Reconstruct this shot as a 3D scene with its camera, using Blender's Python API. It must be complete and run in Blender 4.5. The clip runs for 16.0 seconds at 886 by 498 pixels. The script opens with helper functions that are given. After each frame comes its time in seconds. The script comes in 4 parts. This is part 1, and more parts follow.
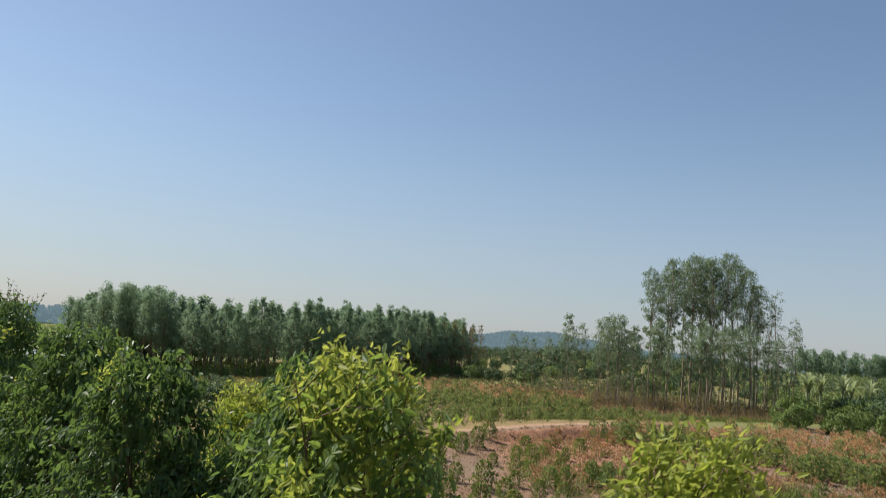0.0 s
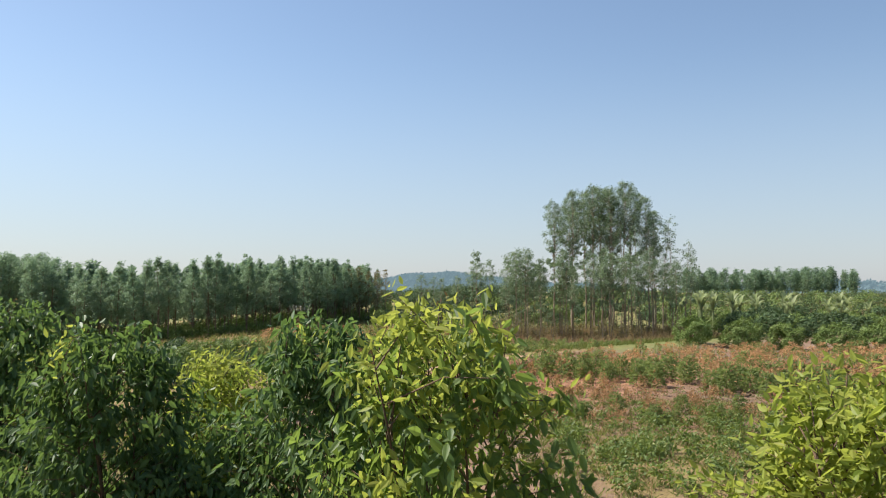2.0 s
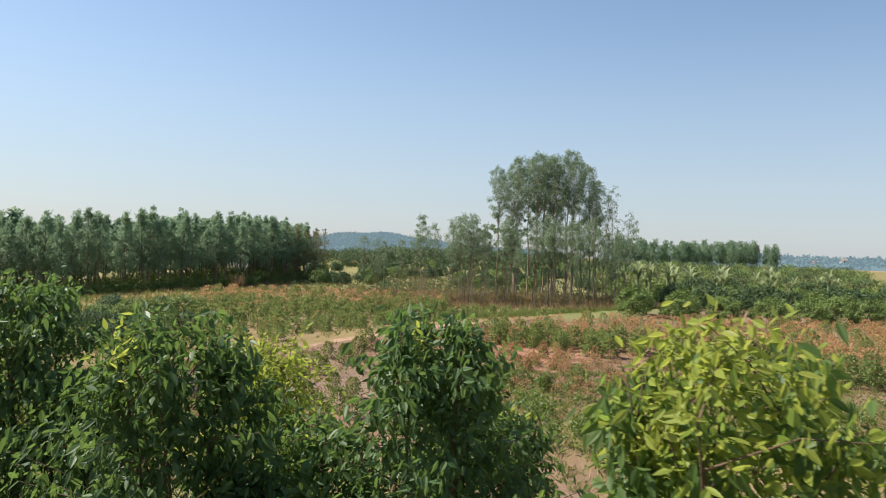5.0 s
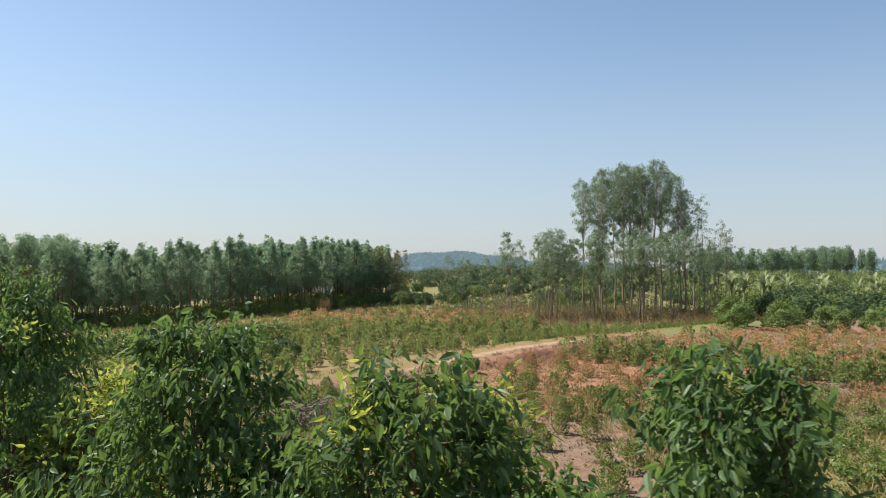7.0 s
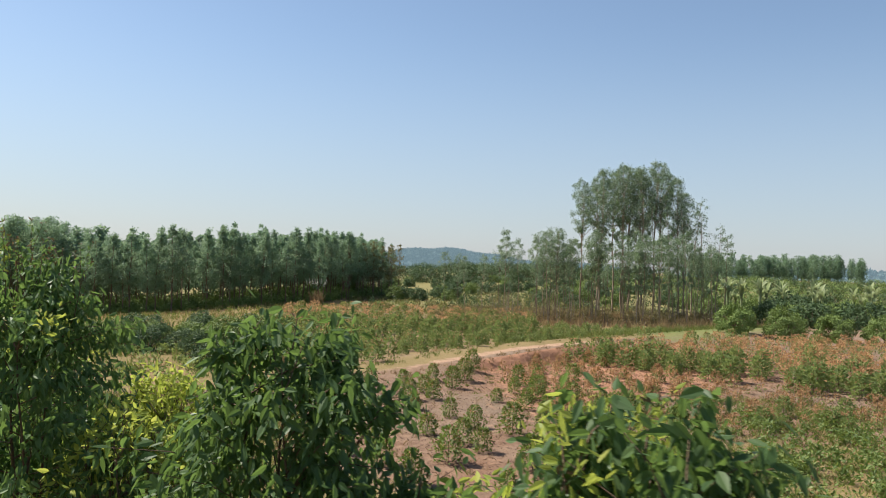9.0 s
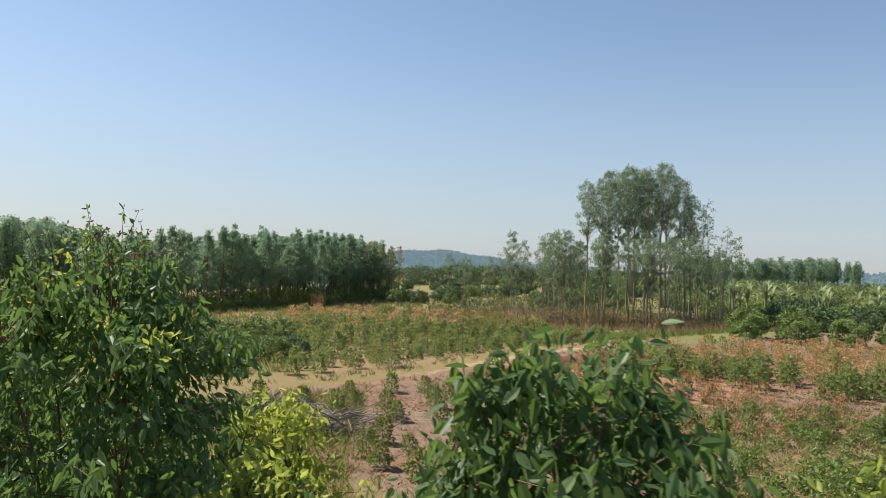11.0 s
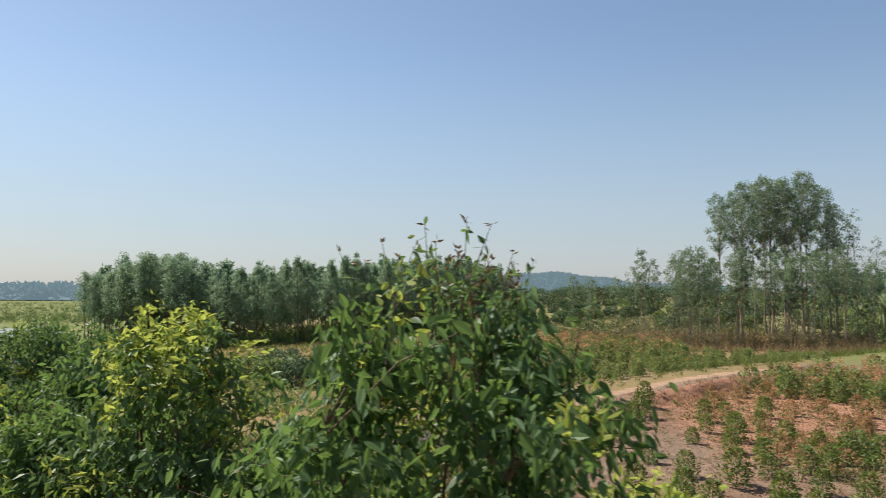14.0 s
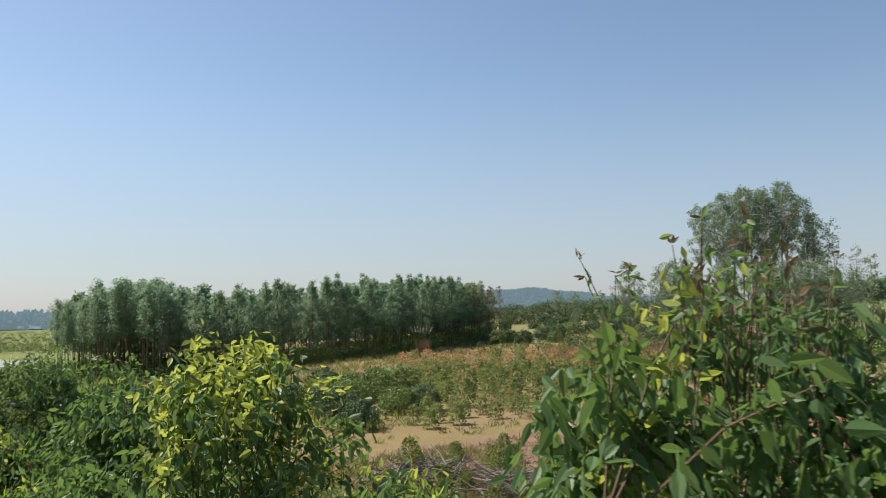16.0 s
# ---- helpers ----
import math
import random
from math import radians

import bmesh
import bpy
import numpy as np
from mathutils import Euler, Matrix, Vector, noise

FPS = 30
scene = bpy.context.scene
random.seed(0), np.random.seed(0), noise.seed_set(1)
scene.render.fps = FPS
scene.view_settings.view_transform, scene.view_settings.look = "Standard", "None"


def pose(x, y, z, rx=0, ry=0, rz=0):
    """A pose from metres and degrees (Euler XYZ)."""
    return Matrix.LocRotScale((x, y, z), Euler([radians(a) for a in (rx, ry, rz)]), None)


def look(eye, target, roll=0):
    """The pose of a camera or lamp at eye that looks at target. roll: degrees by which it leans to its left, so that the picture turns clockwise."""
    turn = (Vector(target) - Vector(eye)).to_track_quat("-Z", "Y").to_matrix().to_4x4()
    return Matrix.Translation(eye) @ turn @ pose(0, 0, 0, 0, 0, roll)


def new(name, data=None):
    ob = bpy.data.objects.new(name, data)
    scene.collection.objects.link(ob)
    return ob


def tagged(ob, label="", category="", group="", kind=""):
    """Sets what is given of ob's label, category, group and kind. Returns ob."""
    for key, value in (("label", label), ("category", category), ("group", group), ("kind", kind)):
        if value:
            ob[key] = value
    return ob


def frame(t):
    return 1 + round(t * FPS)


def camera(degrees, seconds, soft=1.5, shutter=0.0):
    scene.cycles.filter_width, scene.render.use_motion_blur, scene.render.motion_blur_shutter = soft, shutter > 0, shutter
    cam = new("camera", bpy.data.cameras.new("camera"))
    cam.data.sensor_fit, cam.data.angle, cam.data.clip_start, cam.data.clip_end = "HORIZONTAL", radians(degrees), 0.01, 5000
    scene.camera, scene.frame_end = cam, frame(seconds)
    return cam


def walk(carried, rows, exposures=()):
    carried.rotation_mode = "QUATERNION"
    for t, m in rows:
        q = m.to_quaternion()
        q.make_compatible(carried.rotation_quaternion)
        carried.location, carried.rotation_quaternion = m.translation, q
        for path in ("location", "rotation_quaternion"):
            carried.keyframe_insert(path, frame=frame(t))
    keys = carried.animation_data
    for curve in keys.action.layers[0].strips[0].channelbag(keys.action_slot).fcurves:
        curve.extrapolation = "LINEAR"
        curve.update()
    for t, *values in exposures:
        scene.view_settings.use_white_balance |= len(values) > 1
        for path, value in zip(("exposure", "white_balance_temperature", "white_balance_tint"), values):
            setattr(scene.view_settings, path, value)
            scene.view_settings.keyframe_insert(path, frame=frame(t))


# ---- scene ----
cam = camera(59.0, 16.0, soft=0.6, shutter=0.4)
PATH = [
    (0, (-3.237, -5.48, 6.602), (-3.392, -3.5, 6.838), 4.6),
    (0.5, (-3.511, -5.173, 6.565), (-3.632, -3.181, 6.691), 3.7),
    (1, (-3.775, -4.829, 6.572), (-3.856, -2.832, 6.642), 3.0),
    (1.5, (-4.061, -4.622, 6.584), (-4.036, -2.623, 6.646), 1.3),
    (2, (-4.292, -4.443, 6.583), (-4.175, -2.449, 6.687), 0.1),
    (2.5, (-4.551, -4.224, 6.61), (-4.359, -2.239, 6.762), -0.3),
    (3, (-4.819, -4.056, 6.586), (-4.57, -2.078, 6.747), -0.5),
    (3.2, (-4.908, -3.979, 6.593), (-4.642, -2.002, 6.734), -0.5),
    (5.3, (-5.759, -3.182, 6.795), (-5.478, -1.202, 6.802), 2.4),
    (5.5, (-5.851, -3.076, 6.808), (-5.591, -1.093, 6.822), 2.2),
    (6, (-6.151, -2.8, 6.796), (-5.943, -0.812, 6.837), 1.5),
    (6.5, (-6.432, -2.481, 6.769), (-6.3, -0.486, 6.818), 0.4),
    (7, (-6.657, -2.165, 6.777), (-6.557, -0.168, 6.829), 0.0),
    (7.5, (-6.901, -1.94, 6.766), (-6.784, 0.056, 6.813), 0.1),
    (8, (-7.129, -1.641, 6.742), (-7.011, 0.355, 6.785), 0.8),
    (8.5, (-7.306, -1.259, 6.76), (-7.189, 0.737, 6.802), 1.6),
    (10.8, (-8.7, 0.508, 6.713), (-8.557, 2.503, 6.759), 2.2),
    (11, (-8.787, 0.627, 6.708), (-8.642, 2.621, 6.757), 2.0),
    (11.5, (-9.018, 0.909, 6.732), (-8.864, 2.902, 6.801), 1.6),
    (12, (-9.279, 1.138, 6.729), (-9.131, 3.131, 6.819), 0.8),
    (12.5, (-9.502, 1.454, 6.711), (-9.382, 3.448, 6.817), 0.3),
    (13, (-9.75, 1.694, 6.719), (-9.692, 3.69, 6.83), 0.1),
    (13.5, (-10.019, 1.9, 6.732), (-10.045, 3.897, 6.84), 0.1),
    (14, (-10.23, 2.159, 6.716), (-10.363, 4.152, 6.82), 0.3),
    (14.5, (-10.437, 2.385, 6.73), (-10.643, 4.372, 6.829), 0.2),
    (15, (-10.706, 2.626, 6.725), (-10.911, 4.613, 6.826), -0.1),
    (15.5, (-10.926, 2.892, 6.732), (-11.076, 4.883, 6.854), -0.5),
    (16, (-11.153, 3.11, 6.743), (-11.221, 5.103, 6.893), -1.2),
]
walk(cam, [(t, look(eye, target, roll)) for t, eye, target, roll in PATH],
     [(0, 0.55, 6450, 10), (0.5, 0.75, 6450, 10), (1, 0.72, 6450, 10), (2, 0.92, 6450, 10), (2.5, 0.80, 6450, 10), (3, 0.76, 6450, 10), (5.5, 0.94, 6450, 10), (6, 0.76, 6450, 10), (6.5, 0.88, 6450, 10), (8.5, 0.86, 6450, 10), (11.2, 0.82, 6450, 10), (12.5, 0.74, 6450, 10), (13, 0.66, 6450, 10), (13.5, 0.78, 6450, 10), (14.5, 0.66, 6450, 10), (15, 0.74, 6450, 10), (16, 0.72, 6450, 10)])

# ---- light ----
SUN_AZ, SUN_EL = radians(-66), radians(52)
world = bpy.data.worlds.new("sky")
scene.world = world
world.use_nodes = True
wn = world.node_tree
sky = wn.nodes.new("ShaderNodeTexSky")
sky.sky_type = "NISHITA"
sky.sun_disc = False
sky.sun_elevation, sky.sun_rotation = SUN_EL, SUN_AZ
sky.air_density, sky.dust_density, sky.ozone_density = 1.0, 0.5, 0.7
wn.nodes["Background"].inputs["Strength"].default_value = 0.076
# pale haze that thickens evenly towards the horizon all round
coord = wn.nodes.new("ShaderNodeTexCoord")
split = wn.nodes.new("ShaderNodeSeparateXYZ")
wn.links.new(coord.outputs["Generated"], split.inputs[0])
thick = wn.nodes.new("ShaderNodeMapRange")
thick.interpolation_type = "SMOOTHSTEP"
for key, value in (("From Min", 0.0), ("From Max", 0.30), ("To Min", 0.62), ("To Max", 0.0)):
    thick.inputs[key].default_value = value
wn.links.new(split.outputs["Z"], thick.inputs["Value"])
haze = wn.nodes.new("ShaderNodeMix")
haze.data_type = "RGBA"
haze.inputs[7].default_value = (3.15, 3.62, 4.5, 1)
wn.links.new(thick.outputs["Result"], haze.inputs[0])
wn.links.new(sky.outputs["Color"], haze.inputs[6])
wn.links.new(haze.outputs[2], wn.nodes["Background"].inputs["Color"])
sun_way = Vector((math.sin(SUN_AZ) * math.cos(SUN_EL), math.cos(SUN_AZ) * math.cos(SUN_EL), math.sin(SUN_EL)))
sun = new("sun", bpy.data.lights.new("sun", "SUN"))
sun.data.energy, sun.data.angle, sun.data.color = 5.0, radians(0.6), (1.0, 0.93, 0.82)
sun.matrix_basis = look(sun_way * 100, (0, 0, 0))

# ---- materials ----
def material(name):
    m = bpy.data.materials.new(name)
    m.use_nodes = True
    t = m.node_tree
    return m, t, t.nodes["Principled BSDF"]


def node(t, kind, **values):
    n = t.nodes.new(kind)
    for key, value in values.items():
        n.inputs[key.replace("_", " ")].default_value = value
    return n


def ramp(t, fac, stops):
    n = t.nodes.new("ShaderNodeValToRGB")
    while len(n.color_ramp.elements) < len(stops):
        n.color_ramp.elements.new(0.5)
    for e, (p, c) in zip(n.color_ramp.elements, stops):
        e.position, e.color = p, (*c, 1)
    t.links.new(fac, n.inputs["Fac"])
    return n.outputs["Color"]


def mix(t, fac, a, b, blend="MIX"):
    n = t.nodes.new("ShaderNodeMix")
    n.data_type, n.blend_type = "RGBA", blend
    for socket, value in ((n.inputs[0], fac), (n.inputs[6], a), (n.inputs[7], b)):
        if isinstance(value, (int, float)):
            socket.default_value = value
        elif isinstance(value, tuple):
            socket.default_value = (*value, 1)
        else:
            t.links.new(value, socket)
    return n.outputs[2]


def noise_of(t, scale, detail=4.0, rough=0.6, vector=None):
    n = node(t, "ShaderNodeTexNoise", Scale=scale, Detail=detail, Roughness=rough)
    if vector is None:
        vector = t.nodes.new("ShaderNodeNewGeometry").outputs["Position"]
    t.links.new(vector, n.inputs["Vector"])
    return n.outputs["Fac"]


def leaf_material(name, dark, mid, light, through_colour, share=0.35, rough=0.45, spread=0.35, gloss=0.14):
    m, t, p = material(name)
    geo = t.nodes.new("ShaderNodeNewGeometry")
    per_leaf = ramp(t, geo.outputs["Random Per Island"], [(0.0, dark), (0.5, mid), (1.0, light)])
    info = t.nodes.new("ShaderNodeObjectInfo")
    hue = node(t, "ShaderNodeHueSaturation")
    span = node(t, "ShaderNodeMapRange", To_Min=1 - spread, To_Max=1 + spread)
    t.links.new(info.outputs["Random"], span.inputs["Value"])
    t.links.new(span.outputs["Result"], hue.inputs["Value"])
    t.links.new(mix(t, noise_of(t, 1.3, 2.0), per_leaf, mid), hue.inputs["Color"])
    t.links.new(hue.outputs["Color"], p.inputs["Base Color"])
    p.inputs["Roughness"].default_value = rough
    p.inputs["Specular IOR Level"].default_value = gloss
    tr = t.nodes.new("ShaderNodeBsdfTranslucent")
    t.links.new(mix(t, 0.55, hue.outputs["Color"], through_colour), tr.inputs["Color"])
    ms = t.nodes.new("ShaderNodeMixShader")
    ms.inputs[0].default_value = share
    t.links.new(p.outputs[0], ms.inputs[1])
    t.links.new(tr.outputs[0], ms.inputs[2])
    t.links.new(ms.outputs[0], t.nodes["Material Output"].inputs["Surface"])
    return m


def rough_material(name, stops, scale, rough=0.85, bump=0.3, fine=20.0):
    m, t, p = material(name)
    a = noise_of(t, scale)
    colour = ramp(t, a, stops)
    b = noise_of(t, scale * fine, 3.0)
    colour = mix(t, b, colour, mix(t, 0.45, colour, (0.02, 0.016, 0.012)))
    t.links.new(colour, p.inputs["Base Color"])
    p.inputs["Roughness"].default_value = rough
    bm = node(t, "ShaderNodeBump", Strength=bump, Distance=0.05)
    t.links.new(b, bm.inputs["Height"])
    t.links.new(bm.outputs["Normal"], p.inputs["Normal"])
    return m


M_SHOOT = leaf_material("young eucalyptus leaf", (0.17, 0.23, 0.045), (0.26, 0.31, 0.06), (0.38, 0.36, 0.09), (0.55, 0.60, 0.10), 0.48, 0.45, 0.15)
M_TIP = leaf_material("red shoot leaf", (0.06, 0.05, 0.03), (0.10, 0.07, 0.04), (0.18, 0.13, 0.06), (0.24, 0.17, 0.06), 0.3)
M_LEAF = leaf_material("eucalyptus bush leaf", (0.04, 0.076, 0.03), (0.072, 0.128, 0.047), (0.145, 0.21, 0.084), (0.27, 0.42, 0.08), 0.36, 0.45, 0.15, 0.2)
M_LIGHT = leaf_material("light green sapling leaf", (0.10, 0.155, 0.03), (0.165, 0.225, 0.045), (0.28, 0.31, 0.07), (0.58, 0.66, 0.08), 0.52, 0.48, 0.15)
M_WARM = leaf_material("broad sapling leaf", (0.046, 0.082, 0.028), (0.084, 0.14, 0.042), (0.17, 0.22, 0.075), (0.38, 0.52, 0.08), 0.46, 0.45, 0.15, 0.22)
M_TALL = leaf_material("tall eucalyptus leaf", (0.07, 0.115, 0.072), (0.11, 0.16, 0.095), (0.19, 0.235, 0.155), (0.32, 0.43, 0.18), 0.40, 0.42, 0.12, 0.45)
# paler and bluer than near leaves: distance haze is put into the colour
M_PLANT = leaf_material("plantation leaf with haze tint", (0.075, 0.14, 0.09), (0.15, 0.24, 0.145), (0.28, 0.375, 0.215), (0.38, 0.50, 0.27), 0.38, 0.5, 0.18, 0.3)
M_ORCHARD = leaf_material("orchard leaf", (0.085, 0.13, 0.036), (0.13, 0.185, 0.052), (0.20, 0.25, 0.085), (0.34, 0.44, 0.09), 0.14, 0.5, 0.15)
M_DARKTREE = leaf_material("dark fruit tree leaf", (0.03, 0.06, 0.028), (0.065, 0.105, 0.045), (0.13, 0.17, 0.08), (0.15, 0.23, 0.07), 0.15, 0.5, 0.15)
M_SEED = leaf_material("seedling leaf", (0.075, 0.115, 0.04), (0.135, 0.19, 0.062), (0.26, 0.29, 0.13), (0.40, 0.46, 0.12), 0.36, 0.6, 0.2)
M_YOUNG = leaf_material("young seedling leaf", (0.045, 0.082, 0.022), (0.095, 0.15, 0.036), (0.25, 0.27, 0.075), (0.36, 0.44, 0.07), 0.3, 0.5, 0.2, 0.3)
M_RUST = leaf_material("rust red seedling leaf", (0.24, 0.12, 0.06), (0.38, 0.215, 0.105), (0.50, 0.33, 0.17), (0.50, 0.34, 0.17), 0.4, 0.7, 0.2)
M_BANANA = leaf_material("banana leaf", (0.16, 0.20, 0.10), (0.26, 0.30, 0.16), (0.42, 0.44, 0.28), (0.40, 0.48, 0.20), 0.4, 0.5, 0.2)
M_GRASS = leaf_material("green grass blade", (0.07, 0.095, 0.025), (0.12, 0.145, 0.04), (0.22, 0.21, 0.08), (0.28, 0.32, 0.07), 0.35, 0.6)
M_STRAW = leaf_material("dry grass blade", (0.20, 0.12, 0.055), (0.31, 0.20, 0.10), (0.44, 0.33, 0.19), (0.42, 0.32, 0.17), 0.3, 0.7)
M_UNDER = leaf_material("undergrowth leaf", (0.10, 0.10, 0.045), (0.15, 0.13, 0.06), (0.24, 0.18, 0.10), (0.3, 0.26, 0.1), 0.35, 0.7)
M_LITTER = leaf_material("dead fallen leaf", (0.05, 0.03, 0.02), (0.10, 0.06, 0.04), (0.20, 0.13, 0.09), (0.12, 0.07, 0.04), 0.1, 0.8, 0.1)
M_HAZY_HILL = leaf_material("far hill woodland with haze glow", (0.045, 0.075, 0.075), (0.055, 0.085, 0.085), (0.07, 0.10, 0.09), (0.08, 0.12, 0.11), 0.2, 0.9, 0.05)
# faint blue emission stands in for the haze over far hills
M_HAZY_HILL.node_tree.nodes["Principled BSDF"].inputs["Emission Color"].default_value = (0.14, 0.20, 0.235, 1)
M_HAZY_HILL.node_tree.nodes["Principled BSDF"].inputs["Emission Strength"].default_value = 0.7
M_STEM = rough_material("green-brown stem bark", [(0.3, (0.09, 0.055, 0.03)), (0.7, (0.17, 0.10, 0.055))], 6.0)
M_BARK = rough_material("pale eucalyptus bark", [(0.3, (0.20, 0.14, 0.09)), (0.55, (0.34, 0.26, 0.18)), (0.75, (0.46, 0.38, 0.29))], 1.5)
M_DARKBARK = rough_material("plantation bark", [(0.3, (0.12, 0.08, 0.055)), (0.7, (0.26, 0.18, 0.12))], 1.5)
M_TWIG = rough_material("dead grey twig", [(0.3, (0.10, 0.08, 0.065)), (0.7, (0.30, 0.25, 0.21))], 3.0)
M_PLUME = leaf_material("white reed plume", (0.55, 0.52, 0.45), (0.68, 0.65, 0.58), (0.8, 0.78, 0.72), (0.7, 0.65, 0.5), 0.3, 0.8, 0.1)


def ground_material():
    m, t, p = material("field soil and grass")
    zone = t.nodes.new("ShaderNodeVertexColor")
    zone.layer_name = "zone"
    sep = t.nodes.new("ShaderNodeSeparateColor")
    t.links.new(zone.outputs["Color"], sep.inputs[0])
    big, small, grain = noise_of(t, 0.22, 5.0), noise_of(t, 1.7, 5.0, 0.7), noise_of(t, 14.0, 3.0, 0.7)

    def edge(channel, soft=0.18):
        add = t.nodes.new("ShaderNodeMath")
        add.operation = "ADD"
        t.links.new(channel, add.inputs[0])
        sub = node(t, "ShaderNodeMapRange", From_Min=0.3, From_Max=0.7, To_Min=-0.35, To_Max=0.35)
        t.links.new(small, sub.inputs["Value"])
        t.links.new(sub.outputs["Result"], add.inputs[1])
        out = node(t, "ShaderNodeMapRange", From_Min=0.5 - soft, From_Max=0.5 + soft)
        t.links.new(add.outputs[0], out.inputs["Value"])
        return out.outputs["Result"]

    scrub = mix(t, small, ramp(t, big, [(0.3, (0.14, 0.115, 0.045)), (0.7, (0.24, 0.17, 0.08))]), ramp(t, grain, [(0.3, (0.10, 0.085, 0.04)), (0.7, (0.30, 0.22, 0.11))]))
    clay = mix(t, grain, ramp(t, small, [(0.3, (0.085, 0.055, 0.037)), (0.5, (0.17, 0.115, 0.08)), (0.7, (0.25, 0.18, 0.125))]), ramp(t, big, [(0.35, (0.20, 0.105, 0.065)), (0.65, (0.22, 0.165, 0.12))]))
    green = mix(t, grain, ramp(t, big, [(0.3, (0.10, 0.14, 0.04)), (0.7, (0.17, 0.19, 0.065))]), ramp(t, small, [(0.3, (0.085, 0.105, 0.035)), (0.7, (0.21, 0.20, 0.085))]))
    bare = mix(t, grain, ramp(t, small, [(0.3, (0.21, 0.13, 0.085)), (0.7, (0.40, 0.28, 0.19))]), (0.33, 0.215, 0.14))
    colour = mix(t, edge(sep.outputs[0]), scrub, clay)
    red = mix(t, grain, ramp(t, small, [(0.3, (0.20, 0.095, 0.055)), (0.7, (0.38, 0.21, 0.13))]), (0.30, 0.16, 0.10))
    colour = mix(t, edge(zone.outputs["Alpha"]), colour, red)
    colour = mix(t, edge(sep.outputs[1]), colour, green)
    colour = mix(t, edge(sep.outputs[2]), colour, bare)
    t.links.new(colour, p.inputs["Base Color"])
    p.inputs["Roughness"].default_value = 0.95
    p.inputs["Specular IOR Level"].default_value = 0.1
    b1 = node(t, "ShaderNodeBump", Strength=0.6, Distance=0.25)
    t.links.new(small, b1.inputs["Height"])
    b2 = node(t, "ShaderNodeBump", Strength=0.5, Distance=0.06)
    t.links.new(grain, b2.inputs["Height"])
    t.links.new(b1.outputs["Normal"], b2.inputs["Normal"])
    t.links.new(b2.outputs["Normal"], p.inputs["Normal"])
    return m


# ---- mesh helpers ----
rng = np.random.default_rng(7)


def unit(a):
    return a / np.maximum(np.linalg.norm(a, axis=-1, keepdims=True), 1e-9)


class Geo:
    """Collects faces of three or four corners into one mesh."""

    def __init__(self):
        self.v, self.f, self.n = [], [], 0

    def add(self, v, f):
        v = np.asarray(v, float).reshape(-1, 3)
        self.v.append(v)
        self.f.append(np.asarray(f, int) + self.n)
        self.n += len(v)
        return self

    def join(self, other, m=None):
        v = np.concatenate(other.v)
        if m is not None:
            a = np.array(m)
            v = v @ a[:3, :3].T + a[:3, 3]
        at = self.n
        self.v.append(v)
        self.f += [f + at for f in other.f]
        self.n += len(v)
        return self

    def mesh(self, name, mat, smooth=False):
        me = bpy.data.meshes.new(name)
        v = np.concatenate(self.v)
        loops = np.concatenate([f.ravel() for f in self.f])
        sizes = np.concatenate([np.full(len(f), f.shape[1]) for f in self.f])
        me.vertices.add(len(v))
        me.vertices.foreach_set("co", v.ravel())
        me.loops.add(len(loops))
        me.loops.foreach_set("vertex_index", loops.astype(np.int32))
        me.polygons.add(len(sizes))
        me.polygons.foreach_set("loop_start", np.r_[0, np.cumsum(sizes)[:-1]].astype(np.int32))
        me.polygons.foreach_set("use_smooth", np.full(len(sizes), smooth))
        me.update(calc_edges=True)
        me.validate()
        me.materials.append(mat)
        return me


def leaves(g, base, way, length, width, fine=False, fold=0.12, facing=None):
    """Leaf blades from their base points, pointing along way; facing: where their upper sides turn."""
    n = len(base)
    way = unit(np.asarray(way, float))
    side = unit(np.cross(way, rng.normal(size=(n, 3)) if facing is None else facing))
    up = np.cross(side, way)
    length = np.broadcast_to(np.asarray(length, float), (n,))[:, None]
    width = np.broadcast_to(np.asarray(width, float), (n,))[:, None]
    if not fine:
        mid = base + way * length * 0.45 + up * width * fold
        v = np.stack([base, mid + side * width / 2, base + way * length, mid - side * width / 2], 1)
        f = np.arange(4 * n).reshape(n, 4)
    else:
        lift = up * width * fold
        sag = np.array((0, 0, -1.0)) * length * 0.08
        a, b, c = base + way * length * 0.16 + lift * 0.8, base + way * length * 0.42 + lift + sag * 0.3, base + way * length * 0.74 + lift * 0.7 + sag * 0.6
        tip = base + way * length + sag
        v = np.stack([base, a + side * width * 0.33, b + side * width * 0.48, c + side * width * 0.28, tip, c - side * width * 0.28, b - side * width * 0.48, a - side * width * 0.33], 1)
        k = np.arange(n)[:, None] * 8
        f = np.concatenate([k + np.array((0, 1, 2, 3, 4)), k + np.array((0, 4, 5, 6, 7))])
    return g.add(v, f)


